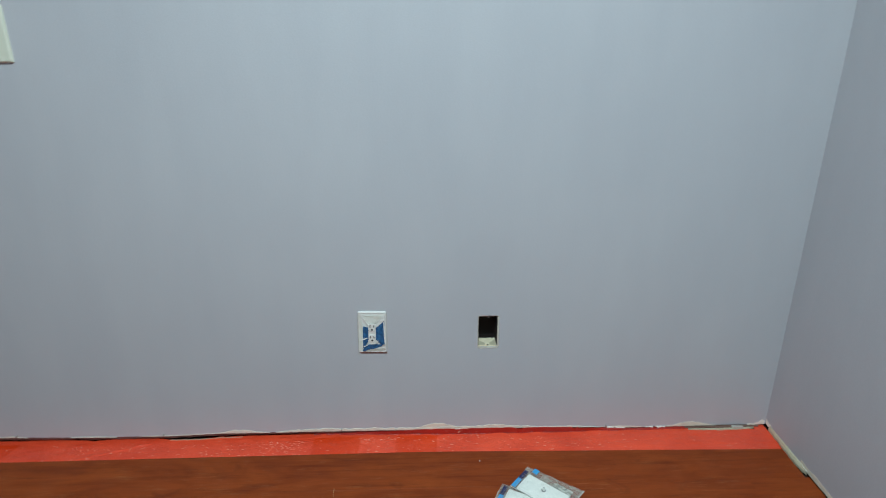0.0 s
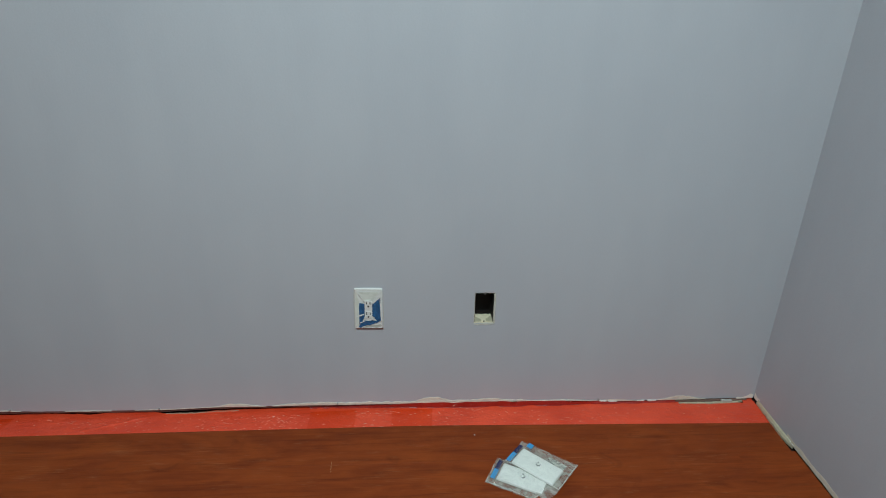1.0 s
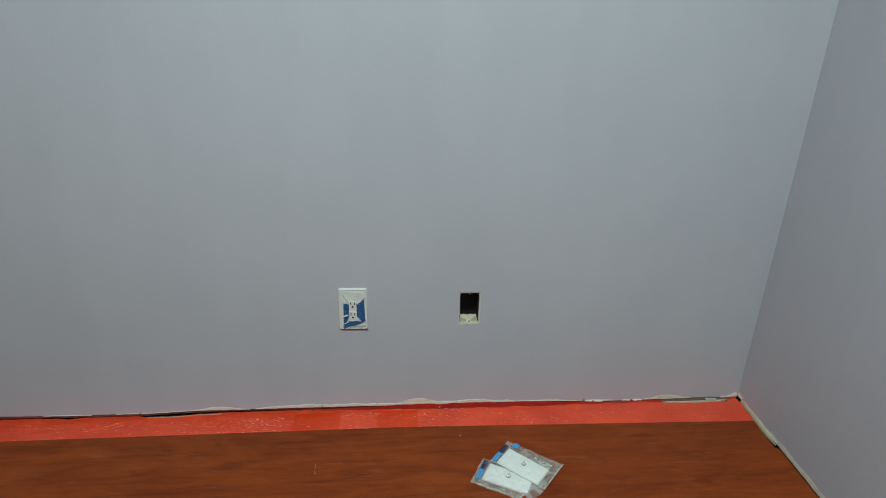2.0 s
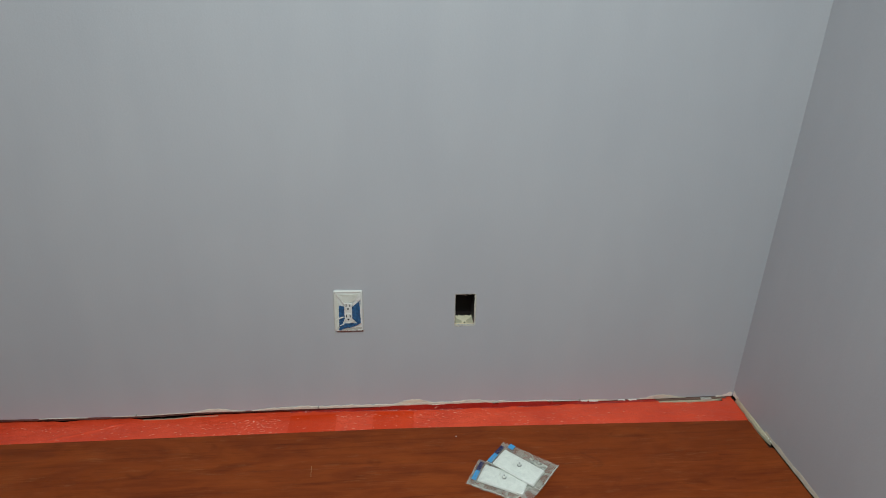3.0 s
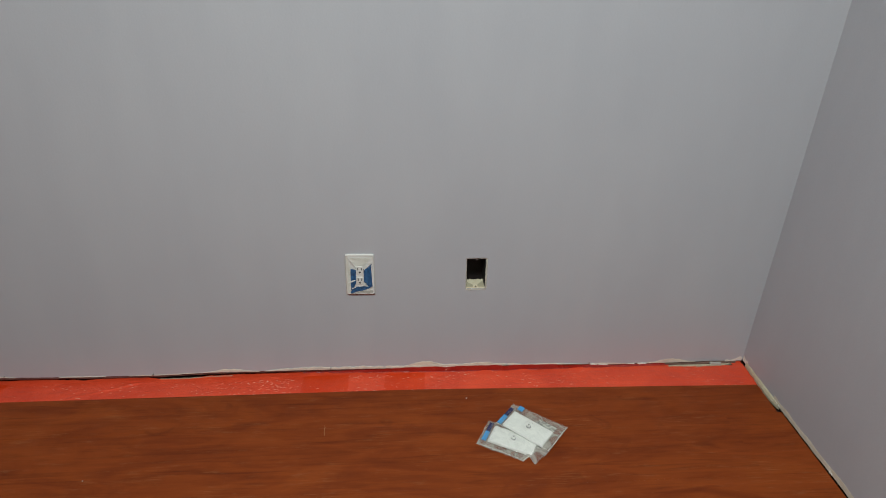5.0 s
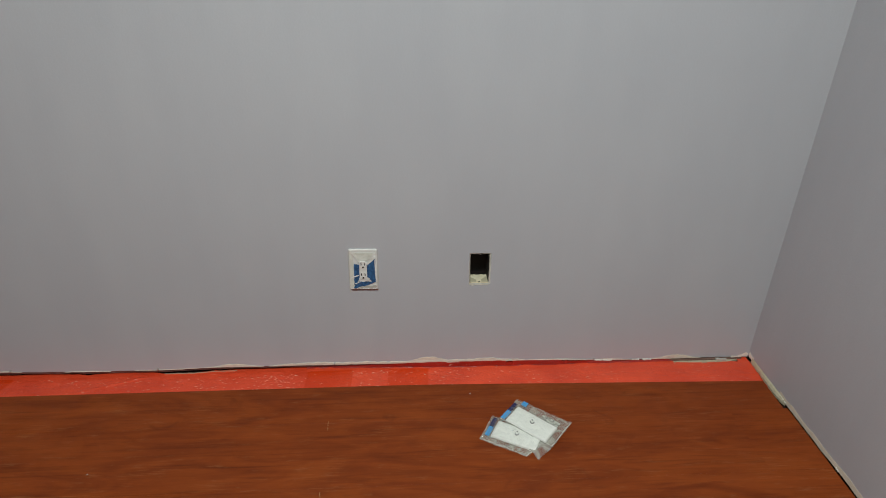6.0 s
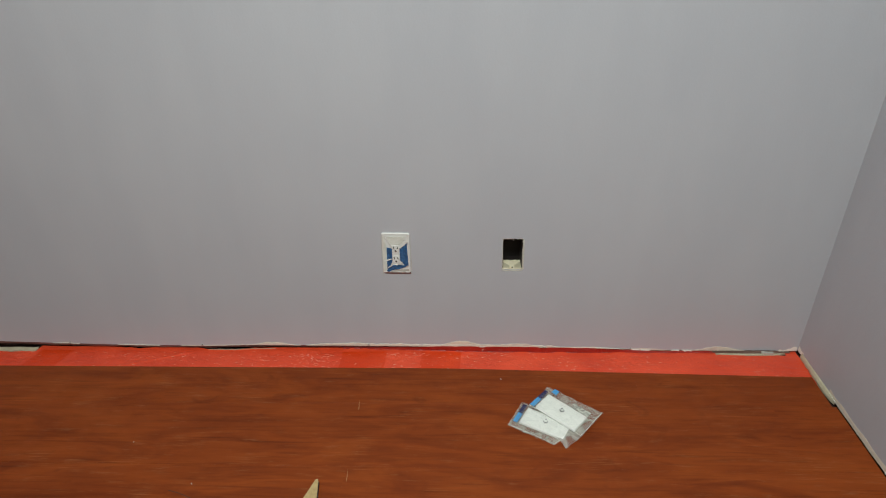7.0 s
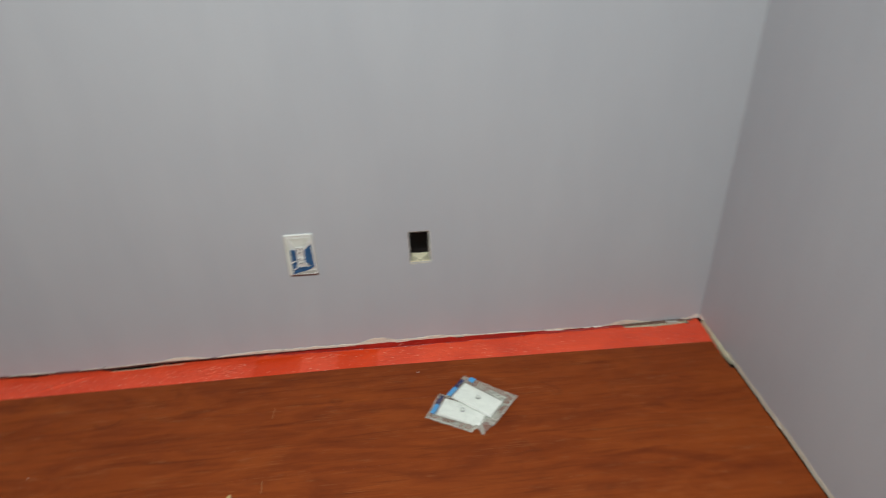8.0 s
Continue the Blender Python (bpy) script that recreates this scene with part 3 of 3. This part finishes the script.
def add_receptacle(owner, y, spacing, w, h, mat):
    for z in (spacing / 2, -spacing / 2):
        face = part("socket_face", moved(receptacle_face(w, h, y), 0, 0, z), mat, owner, "", False)
        for x, tall in ((-0.0045, 0.0075), (0.0045, 0.0062)):
            part("slot", box(x - 0.0010, x + 0.0010, y - 0.0005, y + 0.001, z + 0.0005, z + 0.0005 + tall), SLOT, face, "dark slot")
        bm = bmesh.new()
        bmesh.ops.create_cone(bm, cap_ends=True, segments=14, radius1=0.0024, radius2=0.0024, depth=0.0015,
                              matrix=Matrix.Translation((0, y + 0.0002, z - 0.0055)) @ Matrix.Rotation(math.pi / 2, 4, "X"))
        part("earth_hole", bm, SLOT, face, "dark round earth hole")


def crumpled(points, y, seed, thickness=0.0005, amount=0.0024):
    """A small flat scrap of tape or paper on a plate, from its outline [(x, z)...], slightly crumpled."""
    bm = bmesh.new()
    f = bm.faces.new([bm.verts.new((x, y, z)) for x, z in points])
    bmesh.ops.triangulate(bm, faces=[f])
    bmesh.ops.subdivide_edges(bm, edges=bm.edges[:], cuts=5, use_grid_fill=True)
    for v in bm.verts:
        v.co.y -= amount * (0.5 + 0.9 * noise.noise((v.co.x * 130, v.co.z * 130, seed)))
        v.co.x += 0.0008 * noise.noise((v.co.x * 300, v.co.z * 300, seed + 9))
        v.co.z += 0.0008 * noise.noise((v.co.x * 300, v.co.z * 300, seed + 17))
    bmesh.ops.solidify(bm, geom=bm.faces[:], thickness=thickness)
    return bm


# the outlet that is masked for painting
masked = thing("masked_outlet", pose(0.0105, 0.0, 0.3046, 0, 0.8, 0), "white wall outlet masked with blue tape and paper", "wall outlet")
part("cover_plate", rounded_plate(0.0705, 0.1150, 0.0038, 0.0020, 0.0008), WHITE, masked)
Y = -0.0034
part("blue_tape", crumpled([(-0.0225, 0.018), (-0.0085, 0.015), (-0.0075, -0.0145), (-0.0175, -0.041), (-0.0235, -0.044), (-0.0235, 0.004)], Y, 1), BLUE, masked, "blue masking tape")
part("blue_tape", crumpled([(0.0090, 0.016), (0.0200, 0.028), (0.0290, 0.036), (0.0315, 0.026), (0.0322, -0.033), (0.0215, -0.034), (0.0078, -0.018)], Y, 2), BLUE, masked, "blue masking tape")
part("blue_tape", crumpled([(-0.0255, -0.050), (-0.0175, -0.039), (-0.0083, -0.0306), (0.017, -0.034), (0.030, -0.032), (0.024, -0.038), (0.012, -0.043), (-0.008, -0.048), (-0.022, -0.053)], Y - 0.0004, 3), BLUE, masked, "blue masking tape")
part("paper_flap", crumpled([(-0.024, 0.048), (0.026, 0.048), (0.018, 0.034), (0.010, 0.026), (-0.010, 0.022), (-0.016, 0.034)], Y - 0.0004, 4, 0.0005, 0.0008), PAPER, masked, "cream paper flap")
part("paper_flap", crumpled([(-0.033, 0.050), (-0.027, 0.046), (-0.0235, 0.018), (-0.0235, -0.044), (-0.029, -0.052), (-0.033, -0.050)], Y - 0.0002, 10, 0.0005, 0.0009), PAPER, masked, "cream paper flap")
for k, quad in enumerate(([(-0.034, 0.056), (-0.031, 0.056), (-0.008, 0.022), (-0.010, 0.020)], [(0.033, 0.053), (0.0315, 0.034), (0.010, 0.014), (0.013, 0.024), (0.024, 0.038)],
                          [(-0.031, -0.020), (-0.011, -0.013), (-0.011, -0.0150), (-0.030, -0.0235)], [(-0.022, -0.0385), (-0.006, -0.031), (-0.006, -0.0325), (-0.021, -0.041)],
                          [(0.0285, 0.030), (0.031, 0.030), (0.033, -0.034), (0.031, -0.034)])):
    part("film_fold", crumpled(quad, Y - 0.0016, 20 + k, 0.0005, 0.0016), WHITE, masked, "white crumpled film fold")
part("paper_flap", crumpled([(-0.009, -0.0300), (0.009, -0.0280), (0.016, -0.022), (0.013, -0.0305), (0.005, -0.0320), (-0.008, -0.0325)], Y - 0.0014, 7), WHITE, masked, "white crumpled film flap")
part("film_edge", crumpled([(-0.020, -0.056), (0.033, -0.056), (0.032, -0.045), (0.012, -0.047), (-0.010, -0.051)], Y + 0.0002, 8, 0.0005, 0.0010), GREY_STREAK, masked, "grey crumpled film edge")
part("film_edge", crumpled([(0.0362, 0.052), (0.0372, 0.052), (0.0384, -0.062), (0.0370, -0.062)], -0.0008, 9, 0.0003, 0.0006), GREY_STREAK, masked, "grey crumpled film edge")
part("film_edge", crumpled([(-0.0372, 0.050), (-0.0360, 0.050), (-0.0345, -0.068), (-0.0360, -0.068)], -0.0008, 11, 0.0003, 0.0006), GREY_STREAK, masked, "grey crumpled film edge")
# dark bar that stands in for the plate's shadow along its lower edge
part("plate_shadow", box(-0.0310, 0.0362, -0.0026, -0.0002, -0.0600, -0.0574), MAROON, masked, "dark strip standing in for the shadow under the plate")
part("socket_body", box(-0.0095, 0.0095, -0.0066, -0.0046, -0.030, 0.024, 0.0006), WHITE, masked, "white socket strap")
add_receptacle(masked, -0.0080, 0.030, 0.0185, 0.021, WHITE)

# the outlet higher on the wall
upper = thing("wall_outlet", pose(-0.7570, 0.0, 1.014), "white duplex wall outlet with smooth cover plate", "wall outlet")
part("cover_plate", rounded_plate(0.072, 0.114, 0.0075, 0.004), IVORY, upper)
add_receptacle(upper, -0.0088, 0.039, 0.033, 0.028, IVORY)
bm = bmesh.new()
bmesh.ops.create_cone(bm, cap_ends=True, segments=16, radius1=0.0032, radius2=0.0026, depth=0.0012, matrix=Matrix.Translation((0, -0.0080, 0)) @ Matrix.Rotation(math.pi / 2, 4, "X"))
part("screw", bm, STEEL, upper, "steel plate screw")

# the empty box in the wall
x0, x1, z0, z1 = HOLE
empty_box = thing("electrical_box", pose((x0 + x1) / 2, 0.0, (z0 + z1) / 2), "empty dark electrical box with cream overspray in the wall", "electrical box")
hw, hh, deep = (x1 - x0) / 2 - 0.0005, (z1 - z0) / 2 - 0.0005, 0.062
part("box_side", box(-hw, -hw + 0.002, 0.002, deep, -hh, hh), BOX, empty_box)
part("box_side", box(hw - 0.002, hw, 0.002, deep, -hh, hh), BOX, empty_box)
part("box_top", box(-hw, hw, 0.002, deep, hh - 0.002, hh), BOX, empty_box)
part("box_back", box(-hw, hw, deep, deep + 0.002, -hh, hh), BOX, empty_box)
part("box_bottom", box(-hw, hw, 0.0455, deep, -hh, -hh + 0.002), BOX, empty_box)
spray = [(-hw, 0.001), (hw, 0.001), (hw, 0.043)] + [(hw - 2 * hw * k / 12, 0.044 + wander(k, 0.7, 0.006, 81)) for k in range(1, 12)] + [(-hw, 0.038)]
part("overspray", prism(spray, -hh + 0.0026, 0.0030), OVERSPRAY, empty_box, "cream oversprayed bottom")
# tan triangles paint the shade at both sides of the box bottom
for side in (-1, 1):
    shade = prism([(side * hw, 0.0012), (side * 0.006, 0.0030), (side * 0.004, 0.012), (side * hw, 0.036)], -hh + 0.0031, 0.0008)
    part("side_shade", shade, PALE_WOOD, empty_box, "tan triangle painted as side shade on the overspray")
bm = prism([(0.017 * math.cos(radians(a)), 0.0615 - 0.020 * math.sin(radians(a))) for a in range(0, 181, 15)], -hh + 0.0032, 0.0006)
part("knockout", bm, BOX, empty_box, "dark round cable knockout")
for side in (1, -1):
    tab = part("screw_tab", box(-0.006, 0.006, 0.003, 0.010, side * hh - 0.006 if side > 0 else -hh + 0.002, hh if side > 0 else -hh + 0.006, 0.001), BOX if side > 0 else OVERSPRAY, empty_box, "screw tab")
    bm = bmesh.new()
    bmesh.ops.create_cone(bm, cap_ends=True, segments=14, radius1=0.0024, radius2=0.0024, depth=0.001,
                          matrix=Matrix.Translation((0.001, 0.0026, side * (hh - 0.0035))) @ Matrix.Rotation(math.pi / 2, 4, "X"))
    part("screw_hole", bm, STEEL if side > 0 else SLOT, tab, "small screw hole")


def torn_rim(w, h, seed):
    """A ragged ring of torn board paper round the opening, in the wall's plane."""
    bm = bmesh.new()
    outer, inner = [], []
    steps = [(-w, -h, w, -h, 18), (w, -h, w, h, 26), (w, h, -w, h, 18), (-w, h, -w, -h, 26)]
    widths = (0.0066, 0.0042, 0.0020, 0.0010)
    for (ax, az, bx, bz, n), wide in zip(steps, widths):
        nx, nz = (bz - az), -(bx - ax)
        ln = math.hypot(nx, nz)
        for i in range(n):
            s = i / n
            x, z = ax + (bx - ax) * s, az + (bz - az) * s
            o = wide * (0.55 + 0.9 * abs(noise.noise((x * 160, z * 160, seed))))
            k = 0.0020 * noise.noise((x * 120, z * 120, seed + 5)) + 0.0006
            outer.append(bm.verts.new((x + nx / ln * o, -0.0008, z + nz / ln * o)))
            inner.append(bm.verts.new((x - nx / ln * (0.0008 + k), 0.0006, z - nz / ln * (0.0008 + k))))
    n = len(outer)
    for i in range(n):
        bm.faces.new((outer[i], outer[(i + 1) % n], inner[(i + 1) % n], inner[i]))
    bmesh.ops.solidify(bm, geom=bm.faces[:], thickness=0.0010)
    return bm


part("torn_rim", torn_rim(hw, hh, 3.0), TORN, empty_box, "torn cream board paper rim")


# ---- packaged wall plates on the floor ----
def film_sheet(quad, height, seed, edge=0.0008, nx=40, ny=28):
    """The upper side of a bag over what lies in it: quad has its corners, height(x, y) what holds it up."""
    bm = bmesh.new()
    a, b, c, d = (Vector(p) for p in quad)
    rows = []
    for i in range(nx + 1):
        s = i / nx
        line = []
        for k in range(ny + 1):
            t = k / ny
            p = (a * (1 - s) + b * s) * (1 - t) + (d * (1 - s) + c * s) * t
            rim = min(1.0, 6 * min(s, 1 - s, t, 1 - t))
            z = edge + height(p.x, p.y) + rim * 0.0030 * abs(noise.noise((p.x * 48, p.y * 48, seed))) + 0.0012 * abs(noise.noise((p.x * 30, p.y * 30, seed + 3)))
            jig = (0.0028 * noise.noise((p.x * 38, p.y * 38, seed + 6)) + 0.0010 * noise.noise((p.x * 150, p.y * 150, seed + 7))) * (1 - rim)
            line.append(bm.verts.new((p.x + jig, p.y + jig, z)))
        rows.append(line)
    for p, q in zip(rows, rows[1:]):
        for k in range(ny):
            bm.faces.new((p[k], q[k], q[k + 1], p[k + 1]))
    return bm


def film_part(name, bm, material, parent, label, shadow=False):
    """A bag's film as a part, with its faces turned upwards; the clear upper side needs no shadow."""
    ob = part(name, bm, material, parent, label, True)
    if sum(p.normal.z for p in ob.data.polygons) < 0:
        ob.data.flip_normals()
    ob.visible_shadow = shadow
    return ob


def soft_rect(x, y, w, h, soft):
    dx, dy = max(0.0, abs(x) - w), max(0.0, abs(y) - h)
    return max(0.0, 1 - math.hypot(dx, dy) / soft)


def rim_glint_ring(quad, seed, wide=0.0026):
    """The glints on a bag's edge, painted as a narrow uneven pale band that follows its outline."""
    bm = bmesh.new()
    middle = sum((Vector(p) for p in quad), Vector((0, 0))) / 4
    outer, inner = [], []
    for p, q in zip(quad, quad[1:] + quad[:1]):
        for k in range(22):
            c = Vector(p).lerp(Vector(q), k / 22)
            jig = 0.0026 * noise.noise((c.x * 38, c.y * 38, seed + 6)) + 0.0008 * noise.noise((c.x * 170, c.y * 170, seed + 21))
            c = c + Vector((jig, jig))
            z = 0.0016 + 0.0022 * abs(noise.noise((c.x * 60, c.y * 60, seed + 23)))
            c2 = c + (middle - c).normalized() * wide * (0.6 + 0.8 * abs(noise.noise((c.x * 90, c.y * 90, seed + 25))))
            outer.append(bm.verts.new((c.x, c.y, z)))
            inner.append(bm.verts.new((c2.x, c2.y, z + 0.0008)))
    n = len(outer)
    for i in range(n):
        bm.faces.new((outer[i], outer[(i + 1) % n], inner[(i + 1) % n], inner[i]))
    return bm


def packaged_plate(m, quad, seed, label):
    """A bag with one white plate: plate face up, a hex connector in its middle, a printed card at one end."""
    bag = thing("packaged_wall_plate", m, label, "wall plate", "packaged wall plates on the floor")
    plate = rounded_plate(0.111, 0.0555, 0.0055, 0.003)
    turn = Matrix.Translation((0, 0, 0.0016)) @ Matrix.Rotation(-math.pi / 2, 4, "X")
    plate.transform(turn)
    white = part("wall_plate", plate, WHITE, bag, "white plastic wall plate")
    bm = bmesh.new()
    bmesh.ops.create_cone(bm, cap_ends=True, segments=6, radius1=0.0056, radius2=0.0054, depth=0.0030, matrix=Matrix.Translation((0, 0.003, 0.0084)))
    part("hex_nut", bm, NUT, white, "grey steel hex nut")
    bm = bmesh.new()
    bmesh.ops.create_cone(bm, cap_ends=True, segments=18, radius1=0.0040, radius2=0.0039, depth=0.0050, matrix=Matrix.Translation((0, 0.003, 0.0122)))
    part("connector", bm, WHITE, white, "short pale round connector")
    bm = bmesh.new()
    bmesh.ops.create_cone(bm, cap_ends=True, segments=14, radius1=0.0020, radius2=0.0020, depth=0.0006, matrix=Matrix.Translation((0, 0.003, 0.0149)))
    part("connector_bore", bm, NUT, white, "grey bore of the connector")
    part("printed_card", box(-0.0700, -0.0600, 0.004, 0.034, 0.0030, 0.0036), NAVY, bag, "navy blue printed card end")
    part("printed_card", box(-0.0700, -0.0590, -0.028, 0.0035, 0.0030, 0.0036), SKY_PRINT, bag, "light blue printed card end")
    hold = lambda x, y: 0.0078 * soft_rect(x, y, 0.055, 0.028, 0.016) + 0.0085 * max(0.0, min(1.0, 1.7 - 1.7 * math.hypot(x, y - 0.003) / 0.014))
    film_part("clear_bag", film_sheet(quad, hold, seed), FILM, bag, "clear creased plastic bag")
    film_part("bag_rim_glint", rim_glint_ring(quad, seed), FILM_PALE, bag, "pale band painted as glints along the bag rim")
    flat = film_sheet(quad, lambda x, y: 0.0, seed + 40, -0.0002, 14, 10)
    film_part("clear_bag", flat, FILM_BACK, bag, "clear creased plastic bag", True)
    return bag


low_bag = packaged_plate(pose(0.3730, -0.2840, 0.0006, 0, 0, -28.5), [(-0.0755, -0.0425), (0.042, -0.0470), (0.072, 0.034), (-0.0765, 0.0405)], 2.0,
                         "white wall plate in a clear plastic bag on laminate")
top_bag = packaged_plate(pose(0.4130, -0.2565, 0.0100, 3.0, 2.0, -42.0), [(-0.071, -0.031), (0.073, -0.026), (0.072, 0.066), (-0.072, 0.049)], 8.0,
                         "white wall plate in a clear bag lying on another")
part("printed_card", box(-0.054, -0.040, 0.038, 0.053, 0.0030, 0.0036), SKY_PRINT, top_bag, "light blue printed card corner")
part("paper_insert", box(0.006, 0.053, 0.018, 0.047, 0.0006, 0.0012), FILM_PALE, top_bag, "pale paper insert")


flap = film_sheet([(0.038, -0.028), (0.067, -0.050), (0.088, 0.010), (0.058, 0.012)], lambda x, y: 0.0045 * bell(x, 0.05, 0.02), 15.0, 0.0012, 16, 14)
film_part("bag_flap", flap, FILM_BACK, low_bag, "clear creased bag flap", True)


# ---- scraps on the floor ----
def splinter(points, lift, thickness, material, name, label, category):
    ob = part(name, prism(points, lift, thickness), material)
    tagged(ob, label, category)
    return ob


wedge = [(-0.1320, -0.4525), (-0.1275, -0.4510), (-0.1250, -0.4580), (-0.1200, -0.4950), (-0.1130, -0.5550), (-0.1670, -0.5700), (-0.1530, -0.5150), (-0.1430, -0.4870), (-0.1365, -0.4660)]
broken = splinter(wedge, lambda x, y: 0.0075 + 0.0007 * noise.noise((x * 90, y * 40, 2)), 0.0068, CORE, "laminate_splinter", "broken tan fibreboard splinter of laminate on floor", "splinter")
edge = [(-0.1246, -0.4580), (-0.1196, -0.4950), (-0.1126, -0.5550), (-0.1110, -0.5550), (-0.1182, -0.4950), (-0.1234, -0.4575)]
part("broken_edge", prism(edge, 0.0078, 0.0070), DARK_EDGE, broken, "dark laminated edge")
offcut = splinter([(-0.4350, -0.4865), (-0.4100, -0.4930), (-0.3800, -0.5050), (-0.3670, -0.5500), (-0.4470, -0.5650), (-0.4420, -0.5100)], 0.0082, 0.0074, LAMINATE, "laminate_offcut", "dark-edged reddish-brown laminate offcut on floor", "offcut")
part("cut_edge", prism([(-0.4350, -0.4850), (-0.4090, -0.4918), (-0.3790, -0.5038), (-0.3800, -0.5050), (-0.4100, -0.4930), (-0.4350, -0.4865)], 0.0079, 0.0070), DARK_EDGE, offcut, "dark cut edge")

# a thin pale shaving on the laminate
shaving = [(-0.0768 + 0.75 * wander(k, 0.9, 0.002, 5) + 0.0002 * k, -0.2080 - 0.0036 * k) for k in range(10)]
shaving = shaving + [(x + 0.0005, y) for x, y in reversed(shaving)]
tagged(part("wood_shaving", prism(shaving, 0.0007, 0.0006), CORE), "thin pale wood shaving on the laminate", "wood shaving")

thread = [(-0.0700 + 0.0006 * k + wander(k, 0.8, 0.0012, 9), -0.4200 - 0.0062 * k) for k in range(6)]
thread = thread + [(x + 0.0005, y) for x, y in reversed(thread)]
tagged(part("wood_shaving", prism(thread, 0.0007, 0.0006), CORE), "thin pale wood shaving on the laminate", "wood shaving")

# crumbs of plaster and wood
for i, (x, y, size) in enumerate(((0.278, -0.128, 0.0022), (-0.397, -0.463, 0.0018), (-0.58, -0.35, 0.0014))):
    bm = bmesh.new()
    bmesh.ops.create_icosphere(bm, subdivisions=1, radius=size)
    for v in bm.verts:
        v.co = v.co * (0.8 + 0.5 * noise.noise(v.co * 900 + Vector((i * 3, 0, 0)))) + Vector((x, y, size * 0.75))
        v.co.z = max(0.0002, v.co.z)
    tagged(part("plaster_crumb", bm, GREY_STREAK), "tiny pale plaster crumb on the floor", "plaster crumb", "crumbs on the floor")


# ---- ceiling light ----
fixture = thing("ceiling_light", pose(LAMP[0], LAMP[1], TOP), "round white flush ceiling light", "ceiling light")
bm = bmesh.new()
bmesh.ops.create_cone(bm, cap_ends=True, segments=40, radius1=0.19, radius2=0.17, depth=0.03, matrix=Matrix.Translation((0, 0, -0.0155)))
part("base_ring", bm, WHITE, fixture)
bm = bmesh.new()
bmesh.ops.create_cone(bm, cap_ends=True, segments=40, radius1=0.13, radius2=0.165, depth=0.035, matrix=Matrix.Translation((0, 0, -0.049)))
part("diffuser", bm, GLOW, fixture, "glowing white diffuser", True)


# ---- laminate planks ----
def front_edge(x):
    """The cut edge of the first row, not quite parallel to the wall."""
    return -0.0855 if x < 0.15 else -0.0855 - 0.025 * (min(x, 1.06) - 0.15) / 0.91


def plank(x0, x1, y0f, y1, slack=None):
    """One plank with eased long edges; its far edge may be cut to a line y0f(x)."""
    bm = bmesh.new()
    ease, rings = 0.0003, []
    n = max(1, int((x1 - x0) / 0.08))
    for i in range(n + 1):
        x = x0 + (x1 - x0) * i / n
        y0 = y0f(x)
        pts = [(y0, -0.008), (y0, -ease), (y0 - ease, 0), (y1 + ease, 0), (y1, -ease), (y1, -0.008)]
        last = slack is not None and i == n
        rings.append([bm.verts.new((right_wall_x(y) - slack if last else x, y, z)) for y, z in pts])
    for a, b in zip(rings, rings[1:]):
        for k in range(6):
            bm.faces.new((a[k], a[(k + 1) % 6], b[(k + 1) % 6], b[k]))
    bm.faces.new(rings[0])
    bm.faces.new(rings[-1])
    return bm


WIDTH, SEAM = 0.1935, 0.0002
row_y, row_no = -0.2170, 0
starts = {0: 0.62, 1: -0.0755 + 1.0, 2: -0.0755}
near = -0.085
while near > REAR + 0.02:
    far = max(row_y, REAR + 0.008)
    line = front_edge if row_no == 0 else (lambda x, v=near: v - SEAM)
    joint = starts.get(row_no, -0.6 + (row_no * 0.47) % 1.2)
    ends = [LEFT + 0.008] + sorted(j for j in (joint - 2.4, joint - 1.2, joint, joint + 1.2) if LEFT + 0.1 < j < 1.02) + [right_wall_x(near) - 0.014]
    for x0, x1 in zip(ends, ends[1:]):
        part("plank", plank(x0 + 0.00002, x1 - 0.00002, line, far, (0.0140 if row_no == 0 else 0.0042) if x1 == ends[-1] else None), LAMINATE, floor)
    near, row_y, row_no = row_y, row_y - WIDTH, row_no + 1
